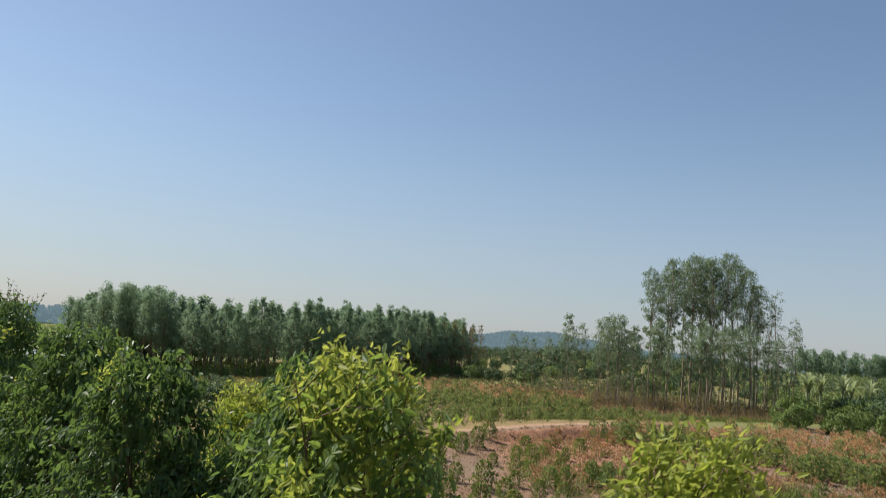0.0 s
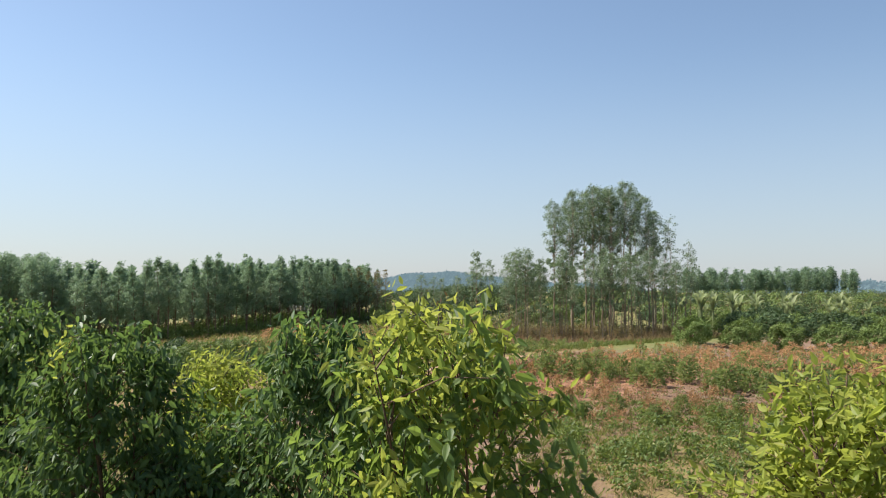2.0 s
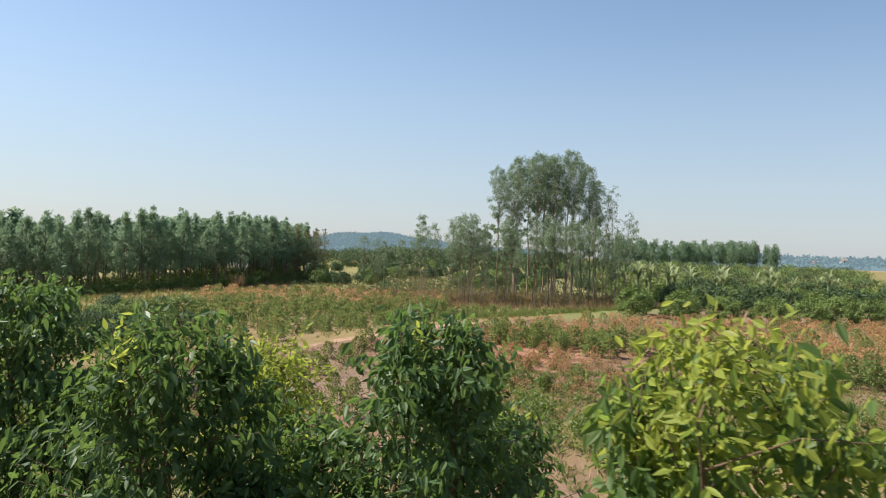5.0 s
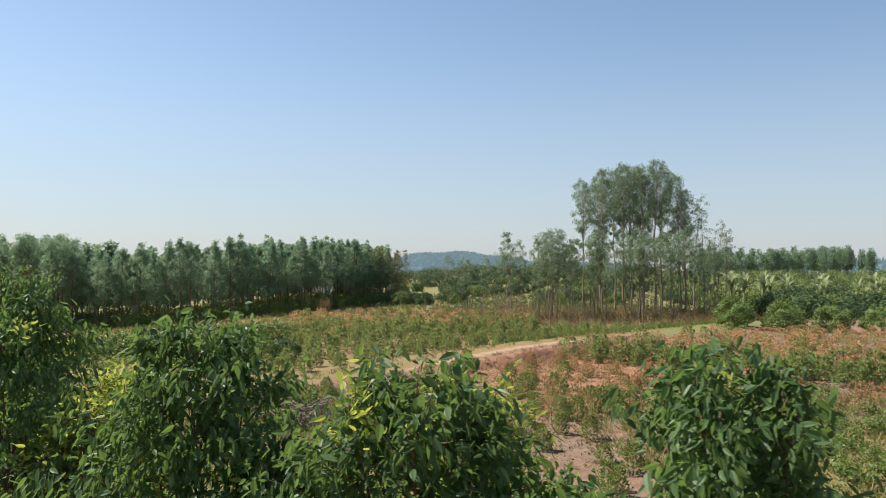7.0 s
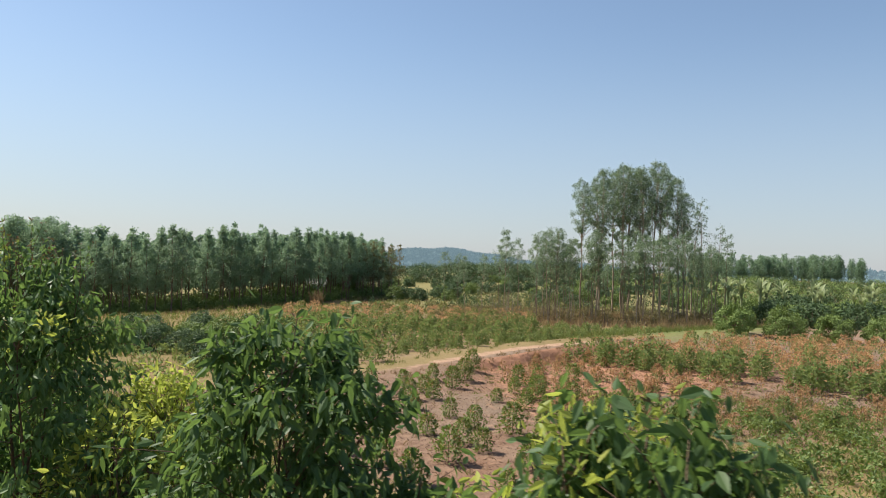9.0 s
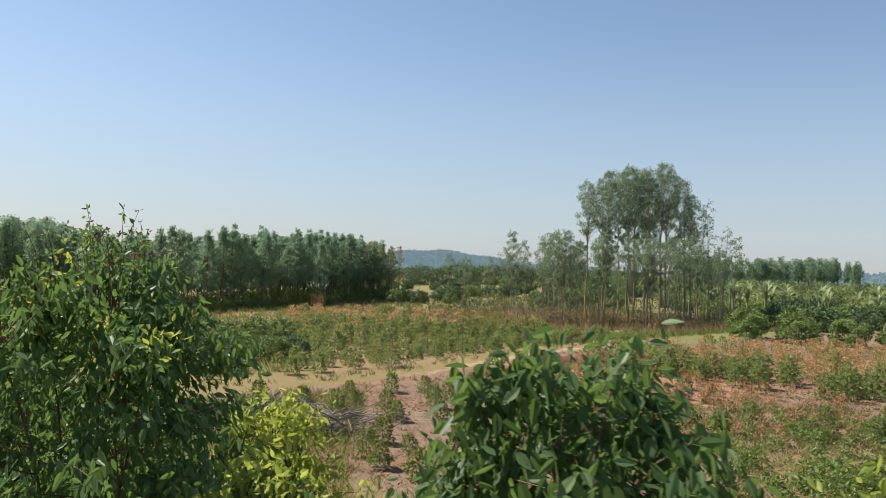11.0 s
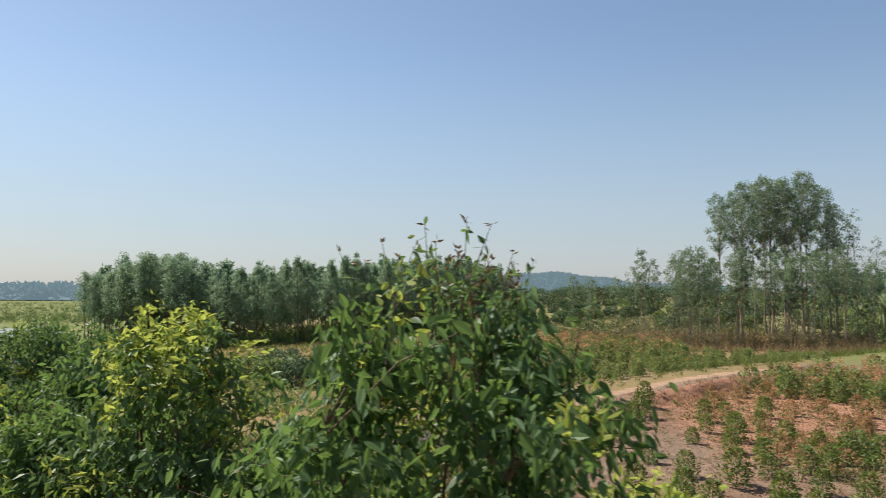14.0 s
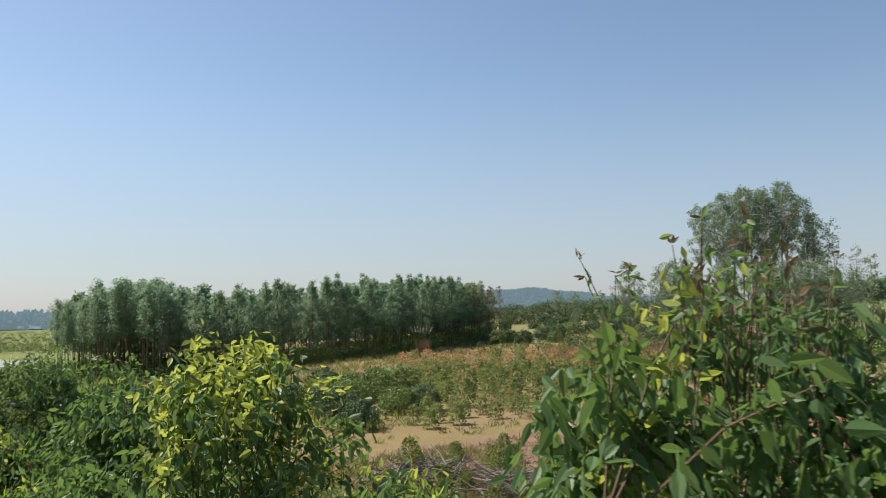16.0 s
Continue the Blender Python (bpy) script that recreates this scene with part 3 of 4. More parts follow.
for x, y in [(-25.5, 50.5), (-23.5, 52.5), (-22.0, 49.0), (-24.4, 56.0), (-20.6, 54.0), (-19.0, 51.0), (-21.6, 59.0), (-19.8, 46.4), (-17.9, 43.2), (-16.5, 39.6), (-17.2, 52.5), (-26.8, 60.0), (-28.0, 54.0),
             (-21.6, 46.2), (-23.4, 47.6), (-25.6, 47.2), (-18.2, 48.6), (-15.2, 45.6), (-14.0, 46.4), (-20.4, 51.0), (-22.4, 62.0), (-19.6, 56.8), (-29.6, 49.8), (-27.0, 45.6), (-30.5, 57.5), (-18.4, 60.2), (-16.0, 55.6)]:
    plant_shrub(x, y, rng.uniform(0.5, 0.72), "small dark fruit tree among dry grass", "small orchard trees", small_orchard)
for k in range(100):
    y = 122 + 9 * (k % 11) + rng.normal(0, 1.2)
    x = rng.uniform(-10, 46)
    plant_shrub(x, y, rng.uniform(0.62, 0.85), "far round fruit tree below the wooded hill", "far orchard trees", dark_orchard if k % 3 else orchard)


# ---- banana plants ----
rng = np.random.default_rng(24)
def banana_meshes(seed):
    stem, out = Geo(), []
    tube(stem, [(0, 0, -0.1), (0.03, 0, 1.0), (0, 0.02, 2.1)], 0.14, 0.08, 8)
    for i in range(11):
        ang, rise, long = i * 2.4 + seed, rng.uniform(1.7, 3.1), rng.uniform(1.0, 2.6)
        t = np.linspace(0, 1, 7)
        r = long * (t * 0.10 + 0.36 * t ** 2)
        z = 1.5 + rise * t - 0.95 * t ** 3
        c = np.c_[np.cos(ang) * r, np.sin(ang) * r, z]
        side = np.array((-math.sin(ang), math.cos(ang), 0))
        w = (0.16 * np.sin(np.pi * np.clip(t * 0.9 + 0.08, 0, 1)) + 0.015)[:, None]
        v = np.concatenate([c + side * w + np.array((0, 0, 0.06)), c, c - side * w + np.array((0, 0, 0.06))])
        k = np.arange(6)[:, None]
        f = np.concatenate([k + np.array((0, 7, 8, 1)), k + np.array((7, 14, 15, 8))])
        out.append(Geo().add(v, f).mesh("leaf", M_BANANA))
    return stem.mesh("stem", M_BANANA, True), out


bananas = [banana_meshes(s) for s in (0.0, 1.3)]
spots = [(39, 104), (43, 107), (46, 104), (50, 109), (55, 106), (59, 104), (64, 111), (71, 108), (77, 113)]
for i in range(34):
    x, y = np.array(spots[i % 9]) + rng.normal(0, 2.4, 2) + np.array((0, 5 * (i % 2)))
    root = thing("banana_plant", on_ground(x, y), "pale green banana plant with tattered arching leaves", "banana plant", "banana plants", rng.uniform(0, 360), rng.uniform(0.95, 1.6))
    stem, blades = bananas[i % 2]
    part("stem", stem, None, root)
    for me in blades:
        part("leaf", me, None, root)


# ---- young eucalyptus on the embankment ----
rng = np.random.default_rng(25)
def embankment_bush(x, y, top, wide, leafage=1800, tips=0.18, bare_tips=0, leaf=1.0, name_label="bushy young eucalyptus with broad glossy leaves"):
    base = on_ground(x, y)
    h = top - base[2]
    root = thing("eucalyptus_sapling", base, name_label, "sapling", "embankment saplings")
    foliage, shoots, red, twig_wood = Geo(), Geo(), Geo(), Geo()
    wide *= 1.14
    close = x > -13.5
    stems, twigs = 6, 28
    per = max(6, int(leafage * (0.86 if close else 1.4)) // (stems * twigs))
    for s in range(stems):
        ang = s * 2 * math.pi / (stems - 1) + rng.uniform(-0.4, 0.4)
        out = wide * rng.uniform(0.25, 0.50) * (s > 0)
        t = np.linspace(0, 1, 8)
        tall_s = h * (0.96 if s == 0 else rng.uniform(0.72, 0.90)) * (0.93 if bare_tips else 1.0)
        line = np.c_[np.cos(ang) * out * t ** 0.8 + 0.04 * np.sin(t * 7 + s), np.sin(ang) * out * t ** 0.8 + 0.04 * np.cos(t * 6 + s), tall_s * t - 0.1 * (1 - t)]
        stem = part("stem", tube(Geo(), line, 0.02, 0.003, 6), M_STEM, root, smooth=True)
        for b in range(twigs):
            f = 0.10 + 0.88 * ((b + rng.random()) / twigs) ** 0.85
            cone = min(1.0, (1.02 - f) / 0.5) ** 0.55 * (0.80 + 0.20 * min(1.0, f / 0.4))
            a2 = ang + (b * 2.4 + rng.uniform(-0.5, 0.5) if s == 0 else rng.normal(0, 0.85))
            edge = wide * max(0.07, cone) * rng.uniform(0.40, 1.15) * (1.0 + 0.14 * math.sin(3 * a2 + x * 5) + 0.12 * math.sin(9 * f + a2))
            p2 = np.array((math.cos(a2) * edge, math.sin(a2) * edge, f * h * rng.uniform(0.94, 1.02) * (0.94 if bare_tips else 1.0)))
            f0 = max(0.08, min(f * h / tall_s - rng.uniform(0.08, 0.24), 0.98))
            p0 = np.array([np.interp(f0, t, line[:, a]) for a in range(3)])
            way = unit(p2 - p0)
            p1 = p0 * 0.45 + p2 * 0.55 + np.array((0, 0, 0.06))
            if close:
                part("twig", tube(Geo(), [p0, p1, p2], 0.005, 0.0015, 4), M_STEM, stem)
            else:
                tube(twig_wood, [p0, p1, p2], 0.005, 0.0015, 4)
            n = per + int(rng.integers(0, 5))
            u = rng.uniform(0.06, 1.0, n)[:, None] ** 0.6
            q = np.where(u < 0.55, p0 + (p1 - p0) * u / 0.55, p1 + (p2 - p1) * (u - 0.55) / 0.45) + rng.normal(0, 0.055, (n, 3))
            d = way * 0.40 + rng.normal(0, 0.46, (n, 3)) + np.array((0, 0, -0.85))
            face = way * np.array((0.8, 0.8, 0.3)) + rng.normal(0, 0.5, (n, 3)) + np.array((0, 0, 0.18))
            young = (u[:, 0] > rng.uniform(0.3, 0.7)) & (rng.random() < tips * (0.12 + 2.8 * f ** 4) - 0.02)
            size = rng.uniform(0.055, 0.108, n) * leaf
            if (~young).any():
                leaves(foliage, q[~young], d[~young], size[~young], size[~young] * rng.uniform(0.36, 0.52, (~young).sum()), close, facing=face[~young])
            if young.any():
                leaves(shoots, q[young], d[young] + np.array((0, 0, 0.8)), size[young] * 0.85, size[young] * 0.36, close, facing=face[young])
        end = line[-1]
        n = 10 if bare_tips else 34
        q = end + np.c_[rng.normal(0, 0.09, (n, 2)), rng.uniform(-0.30, 0.06, n)]
        leaves(shoots if tips > 0.15 else foliage, q, rng.normal(0, 0.7, (n, 3)) + np.array((0, 0, 0.1)), rng.uniform(0.05, 0.09, n), rng.uniform(0.022, 0.036, n), True)
        leaves(red, end + rng.normal(0, 0.03, (6, 3)), rng.normal(0, 0.6, (6, 3)) + np.array((0, 0, 0.6)), rng.uniform(0.03, 0.05, 6), 0.014, True)
    for k in range(bare_tips):
        ang, out = rng.uniform(0, 6.28), wide * rng.uniform(0.02, 0.42)
        foot = np.array((math.cos(ang) * out, math.sin(ang) * out, h * 0.90 - out * 0.3))
        head = foot + np.array((math.cos(ang) * 0.06 + rng.normal(0, 0.07), math.sin(ang) * 0.06 + rng.normal(0, 0.07), rng.uniform(0.12, 0.34)))
        part("shoot", tube(Geo(), [foot - np.array((0, 0, 0.25)), foot * 0.5 + head * 0.5 + rng.normal(0, 0.012, 3), head], 0.003, 0.0012, 5), M_STEM, root, smooth=True)
        n = 12
        u = rng.uniform(0.0, 1.0, n)[:, None]
        leaves(red if k % 5 == 0 else foliage, foot + (head - foot) * u, rng.normal(0, 0.9, (n, 3)) + np.array((0, 0, -0.1)), rng.uniform(0.03, 0.06, n), rng.uniform(0.013, 0.024, n), True)
        leaves(red, head + rng.normal(0, 0.006, (3, 3)), rng.normal(0, 0.6, (3, 3)) + np.array((0, 0, 0.5)), rng.uniform(0.02, 0.035, 3), 0.011, True)
    if twig_wood.n:
        tagged(part("twigs", twig_wood, M_STEM, root), kind="stuff")
    part("foliage", foliage, M_LIGHT if tips >= 0.45 else M_WARM if 0.2 < tips < 0.35 else M_LEAF, root)
    if shoots.n:
        part("young_leaves", shoots, M_SHOOT, root, "yellow-green young leaves")
    tagged(part("tip_growth", red, M_TIP, root, "reddish shoot tips"), kind="stuff")
    return root


for x, y, top, wide, leafage, tips in [
    (-2, -0.55, 6.27, 0.77, 6900, 0.9), (-4.1, -0.5, 6.6, 0.86, 8400, 0.34), (-4.95, 1.95, 6.42, 0.77, 7500, 0.04), (-6.6, 2, 6.35, 0.83, 7800, 0.05), (-8.1, 3.5, 6.55, 0.92, 8600, 0.04),
    (-6.2, 3.9, 6, 0.69, 4500, 0.45), (-5.7, 2.7, 5.5, 0.69, 3300, 0.1), (-9.5, 6.1, 5.8, 0.69, 3900, 0.5), (-9.45, 4.85, 5.7, 0.58, 2850, 0.4), (-12.65, 7.9, 6.62, 0.86, 7800, 0.36), (-12.2, 9.9, 5.15, 0.80, 3000, 0.08),
    (-14, 9.6, 6.25, 1.03, 6300, 0.03), (-15.3, 11.5, 6.3, 1.10, 5700, 0.03), (-17, 13.4, 6.3, 1.17, 5100, 0.03), (-13.7, 8.1, 5.8, 0.90, 4800, 0.06), (-11.6, 7.5, 5.85, 0.70, 4200, 0.10), (-15.2, 9.6, 5.8, 0.97, 4800, 0.06), (-16.6, 11.2, 6, 1.10, 4800, 0.06)]:
    embankment_bush(x, y, top, wide, leafage, tips)
for x, y, top, wide in ((-7.4, 3.1, 5.75, 0.80), (-10.9, 6.9, 5.5, 0.80), (-11.9, 6.2, 5.2, 0.70), (-13.2, 9.2, 5.9, 0.90), (-6.0, 1.9, 5.3, 0.60), (-4.3, 2.9, 5.6, 0.80), (-8.6, 2.4, 5.2, 0.50)):
    embankment_bush(x, y, top, wide, 4600, 0.08)
# unseen saplings out of view, added to shade those at the left end
for x, y, top, wide in ((-15.0, 7.2, 6.2, 1.0), (-16.2, 8.5, 6.4, 1.1), (-17.6, 9.7, 6.5, 1.1), (-19.2, 11.0, 6.5, 1.1)):
    embankment_bush(x, y, top, wide, 5200, 0.03)
embankment_bush(-10.4, 5.4, 6.97, 1.0, 14500, 0.10, 34, 0.88, "bushy young eucalyptus with bare leggy shoots on top")

# taller roadside eucalyptus ahead
rng = np.random.default_rng(26)
roadside = tree_meshes(5.9, 0.60, 0.95, 22, 60, 0.12, 0.0, 0.05, 0.6, (0.28, 0.45), profile="egg", bark=M_BARK, leafy=M_LEAF)
plant_tree(roadside, -19.1, 12.6, 1.13, "slender roadside eucalyptus with narrow leaves", "")
for x, y in ((-186, 247), (-196, 250)):
    plant_tree(bush_tall[0], x, y, 1.1, "dark round tree beside the river plain", "river plain trees")

# ---- planted seedlings ----
rng = np.random.default_rng(27)
def seedling_meshes(h, n, rust, leaf=0.10):
    stem, green, red = Geo(), Geo(), Geo()
    tube(stem, [(0, 0, -0.08), (0.02, 0.01, h * 0.5), (0, 0, h)], 0.012, 0.004, 5)
    f = rng.uniform(0.06, 1.0, n)
    ang = rng.uniform(0, 6.283, n)
    r = h * 0.44 * np.sin(np.pi * (0.28 + 0.65 * f)) ** 0.8 * rng.uniform(0.06, 1.0, n) ** 0.5 * (0.92 + 0.2 * np.sin(ang * 3 + f * 7) + 0.12 * np.sin(ang * 5 - f * 11))
    p = np.c_[np.cos(ang) * r, np.sin(ang) * r, f * h]
    d = np.c_[np.cos(ang), np.sin(ang), rng.uniform(-0.4, 0.8, n) + 0.5 * f] + rng.normal(0, 0.4, (n, 3))
    redder = rng.random(n) < rust * (0.15 + 1.7 * f ** 2)
    for g, m in ((green, ~redder), (red, redder)):
        leaves(g, p[m], d[m], leaf * rng.uniform(0.7, 1.25, m.sum()), leaf * rng.uniform(0.45, 0.70, m.sum()), facing=d[m] * np.array((0.6, 0.6, 0)) + rng.normal(0, 0.4, (m.sum(), 3)) + np.array((0, 0, 0.6)))
    return stem, green, red


kinds = [seedling_meshes(h, n, r) for h, n, r in ((0.90, 620, 0.06), (0.78, 560, 0.12), (0.7, 380, 0.8), (0.98, 680, 0.10))]
kind_meshes = [(a.mesh("stem", M_STEM), b.mesh("leaves", M_YOUNG), c.mesh("shoot_leaves", M_RUST)) for a, b, c in kinds]
small_kinds = [seedling_meshes(h, n, r, 0.15) for h, n, r in ((1.0, 380, 0.02), (1.1, 340, 0.12), (0.95, 170, 0.5), (0.9, 110, 1.0), (0.7, 80, 1.4))]
row_way, row_step = np.array((0.5, -0.866)), np.array((0.866, 0.5))
planted = 0
for a in range(-14, 14):
    for b in range(-10, 12):
        p = np.array((-6.2, 29.5)) + row_way * a * 1.7 + row_step * b * 1.85 + rng.normal(0, 0.28, 2)
        d, _ = from_track(p[0], p[1])
        s = from_line(p[0], p[1])
        if d > -2.4 or s < 13.5 or p[0] < -14 or p[0] > 7 or (p[0] > 3.0 and p[1] < 33) or (p[0] > 0.5 and p[1] < 27) or planted >= 290 or rng.random() < 0.14:
            continue
        planted += 1
        rusty = step(1.0, 6.0, p[0]) + step(34, 44, p[1]) * 0.4
        k = 2 if rng.random() < rusty else int(rng.choice((0, 1, 3)))
        root = thing("eucalyptus_seedling", on_ground(*p), "knee-high reddish eucalyptus seedling in clay" if k == 2 else "waist-high green eucalyptus seedling in clay", "seedling", "planted seedlings", rng.uniform(0, 360), rng.uniform(0.7, 1.12))
        for n, me in zip(("stem", "leaves", "shoot_leaves"), kind_meshes[k]):
            part(n, me, None, root)


def crop(name, places, choose, label, size=(0.8, 1.15)):
    """Many small plants of one field, joined."""
    stem, green, red = Geo(), Geo(), Geo()
    for p in places:
        m = pose(*on_ground(*p), 0, 0, rng.uniform(0, 360)) @ Matrix.Scale(rng.uniform(*size), 4)
        for g, part_g in zip((stem, green, red), small_kinds[choose(p)]):
            g.join(part_g, m)
    root = tagged(new(name), label, "crop", kind="stuff")
    part("stems", stem, M_STEM, root)
    part("leaves", green, M_SEED, root)
    part("shoot_leaves", red, M_RUST, root)


beyond = [np.array((-6, 62)) + row_way * i * 1.9 + row_step * j * 2.3 + rng.normal(0, 0.25, 2) for i in range(-24, 25) for j in range(-20, 21)]
beyond = [p for p in beyond if from_track(p[0], p[1])[0] > 2.6 and -14 - (p[1] - 44) * 0.12 < p[0] < 4 + (p[1] - 60) * 0.15 and p[1] < 88]
verge_rows = [p for p in (np.array((-6, 52)) + np.array((0.70, 0.71)) * i * 1.75 + np.array((-0.71, 0.70)) * j * 2.1 + rng.normal(0, 0.3, 2) for i in range(-14, 18) for j in range(-6, 9)) if 2.4 < from_track(p[0], p[1])[0] < 8.5 and -14 < p[0] < 9]
crop("track_seedling_rows", verge_rows, lambda p: int(rng.choice((0, 1), p=(0.8, 0.2))), "rows of bushy green eucalyptus seedlings beside the dirt track", (0.7, 1.1))
beyond = [p for p in beyond if from_track(p[0], p[1])[0] > 8.5]
crop("seedling_rows", beyond, lambda p: int(rng.choice((0, 1, 2, 3), p=(0.66, 0.28, 0.04, 0.02))) if p[1] < 70 else int(rng.choice((1, 2, 3, 4), p=(0.2, 0.3, 0.3, 0.2))), "rows of green eucalyptus seedlings beyond the dirt track", (1.0, 1.5))
edge_y = lambda x: 45.8 - (x - 3.6) * 1.03
right = [np.array((4 + i * 1.15, 33 + j * 1.8)) + rng.normal(0, 0.25, 2) for i in range(42) for j in range(20)] + [np.array((rng.uniform(8, 50), rng.uniform(34, 64))) for _ in range(700)]
right = [p for p in right if from_track(p[0], p[1])[0] < -2.2 and p[1] < 61.5 and p[1] > edge_y(p[0]) and p[0] > 4.5 and rng.random() < 0.7]
front = [np.array((3.8 + 0.62 * k + 0.8 * r, edge_y(3.8 + 0.62 * k) + 0.85 * r)) + rng.normal(0, 0.22, 2) for k in range(40) for r in range(4) if rng.random() < 0.72 - 0.10 * r]
front = [p for p in front if from_track(p[0], p[1])[0] < -2.0]
crop("green_seedling_rows", front, lambda p: int(rng.choice((0, 1, 2), p=(0.45, 0.43, 0.12))), "dense front rows of green seedlings with rusty tops", (1.0, 1.35))
crop("rust_seedling_rows", [p for p in right if p[1] >= edge_y(p[0]) + 3.4], lambda p: int(rng.choice((1, 2, 3, 4), p=(0.06, 0.24, 0.45, 0.25))), "low rows of rust-tan seedlings before the orchard", (0.75, 1.15))
patch = [p for p in (np.array((rng.uniform(-2, 16), rng.uniform(26, 49))) for _ in range(300)) if from_track(p[0], p[1])[0] < -2.6 and p[1] < edge_y(p[0]) - 0.6]
crop("red_weeds", patch, lambda p: 4 if p[1] > 30 else int(rng.choice((0, 3, 4))), "low red-leaved weeds on bare clay", (0.5, 0.95))


# ---- grass, weeds and litter ----
rng = np.random.default_rng(28)
def grass(name, places, mat, label, height, blades, lean=0.5, width=0.018):
    g = Geo()
    p = np.repeat(np.asarray(places, float), blades, 0)
    n = len(p)
    p = p + rng.normal(0, 0.12, (n, 2)) * (height / 0.4)
    base = np.c_[p, ground_z(p[:, 0], p[:, 1]) - 0.02]
    d = np.c_[rng.normal(0, lean, (n, 2)), np.ones(n)]
    leaves(g, base, d, height * rng.uniform(0.5, 1.2, n), width * rng.uniform(0.7, 1.4, n))
    whole(name, g, mat, label, "grass", "stuff")


def scatter(n, x0, x1, y0, y1, keep):
    q = np.c_[rng.uniform(x0, x1, n), rng.uniform(y0, y1, n)]
    return q[keep(q[:, 0], q[:, 1])]


def undergrowth(name, places, height, label, mat=M_UNDER, leaf=0.34, count=26):
    g = Geo()
    c = np.asarray(places)
    c = np.c_[c, ground_z(c[:, 0], c[:, 1]) + height * 0.4]
    clump_leaves(g, c, np.full(len(c), height * 0.6) * rng.uniform(0.6, 1.3, len(c)), count, leaf, leaf * 0.44, 0.0)
    whole(name, g, mat, label, "undergrowth", "stuff")


u = rng.uniform(0, along[-1], 2200)
w = rng.uniform(3.0, 27, 2200)
undergrowth("plantation_undergrowth", np.c_[np.interp(u, along, EDGE[:, 0]) - 0.3 * w, np.interp(u, along, EDGE[:, 1]) + w], 2.3, "dark green undergrowth below the plantation trees", M_ORCHARD)
u = rng.uniform(0, along[-1], 1100)
w = rng.uniform(-1.0, 6, 1100)
undergrowth("plantation_edge_scrub", np.c_[np.interp(u, along, EDGE[:, 0]) - 0.3 * w, np.interp(u, along, EDGE[:, 1]) + w], 1.5, "dark scrub along the plantation's edge", M_ORCHARD)
def dry_saplings(name, places, label):
    """Thin dead stems with a few brown leaves."""
    sticks, brown = Geo(), Geo()
    for x, y in places:
        base = np.array(on_ground(x, y))
        h = rng.uniform(1.2, 3.6)
        top = base + np.array((rng.normal(0, 0.12) * h, rng.normal(0, 0.12) * h, h))
        tube(sticks, [base - (0, 0, 0.1), base * 0.5 + top * 0.5 + rng.normal(0, 0.06, 3), top], 0.028, 0.008, 4)
        n = 46
        q = base + (top - base) * rng.uniform(0.2, 1.0, (n, 1)) + rng.normal(0, 0.32, (n, 3))
        leaves(brown, q, rng.normal(size=(n, 3)) + np.array((0, 0, -0.3)), rng.uniform(0.10, 0.24, n), 0.07)
    root = tagged(new(name), label, "brush", kind="stuff")
    part("stems", sticks, M_TWIG, root)
    part("leaves", brown, M_UNDER, root)


dry_saplings("dry_brush", scatter(150, 2, 31, 78, 93, lambda x, y: from_track(x, y)[0] > 5), "thin brown dead saplings among the young eucalyptus")
u = scatter(220, -4, 34, 80, 100, lambda x, y: from_track(x, y)[0] > 4)
undergrowth("grove_undergrowth", u, 1.2, "low shrubs below the young eucalyptus grove")
u = scatter(330, 1.0, 17, 16, 34, lambda x, y: (from_line(x, y) > 12) & (y < 31 - (x - 2) * 0.4))
undergrowth("leafy_weeds", u, 0.75, "leafy green weeds at the field's near corner", M_YOUNG, 0.15, 90)
u = scatter(120, -30, -14, 34, 62, lambda x, y: from_track(x, y)[0] > 3)
undergrowth("pasture_weeds", u, 0.8, "leafy weeds among the small orchard", M_SEED, 0.22, 60)
near = scatter(5200, -22, 6, -8, 24, lambda x, y: (from_line(x, y) > 1.2) & (from_line(x, y) < 14))
grass("bank_grass", near, M_GRASS, "rough green grass on the embankment", 0.32, 7, 0.7, 0.014)
grass("bank_straw", near[::8], M_STRAW, "dry grass stalks on the embankment", 0.4, 5, 0.8, 0.01)
weeds = scatter(2600, 0, 26, 12, 34, lambda x, y: (from_line(x, y) > 11) & (y < 38 - (x - 2) * 0.5))
grass("weed_patch", weeds, M_GRASS, "low weeds and grass below the embankment", 0.32, 12, 1.1, 0.03)
grass("weed_straw", weeds[::2], M_STRAW, "dry stalks among the weeds", 0.5, 5, 0.7, 0.02)
under = scatter(2400, -3, 33, 74, 98, lambda x, y: from_track(x, y)[0] > 3)
grass("tall_dry_grass", under[::2], M_STRAW, "tall tawny grass under the young eucalyptus", 0.9, 7, 0.4, 0.06)
gap = scatter(1500, -14, 30, 92, 150, lambda x, y: y - 92 > (x + 26) * -1.0)
grass("gap_grass", gap[::2], M_UNDER, "rough tawny-green grass beside the plantation", 0.6, 8, 0.7, 0.09)
grass("gap_straw", gap[1::2], M_GRASS, "rough green grass behind the eucalyptus grove", 0.6, 8, 0.7, 0.09)
u = scatter(45, -12, 26, 100, 150, lambda x, y: y > 60)
undergrowth("gap_scrub", np.r_[u, scatter(220, -4, 44, 98, 150, lambda x, y: y > 60)], 1.15, "low dark scrub beside the plantation", M_DARKTREE)
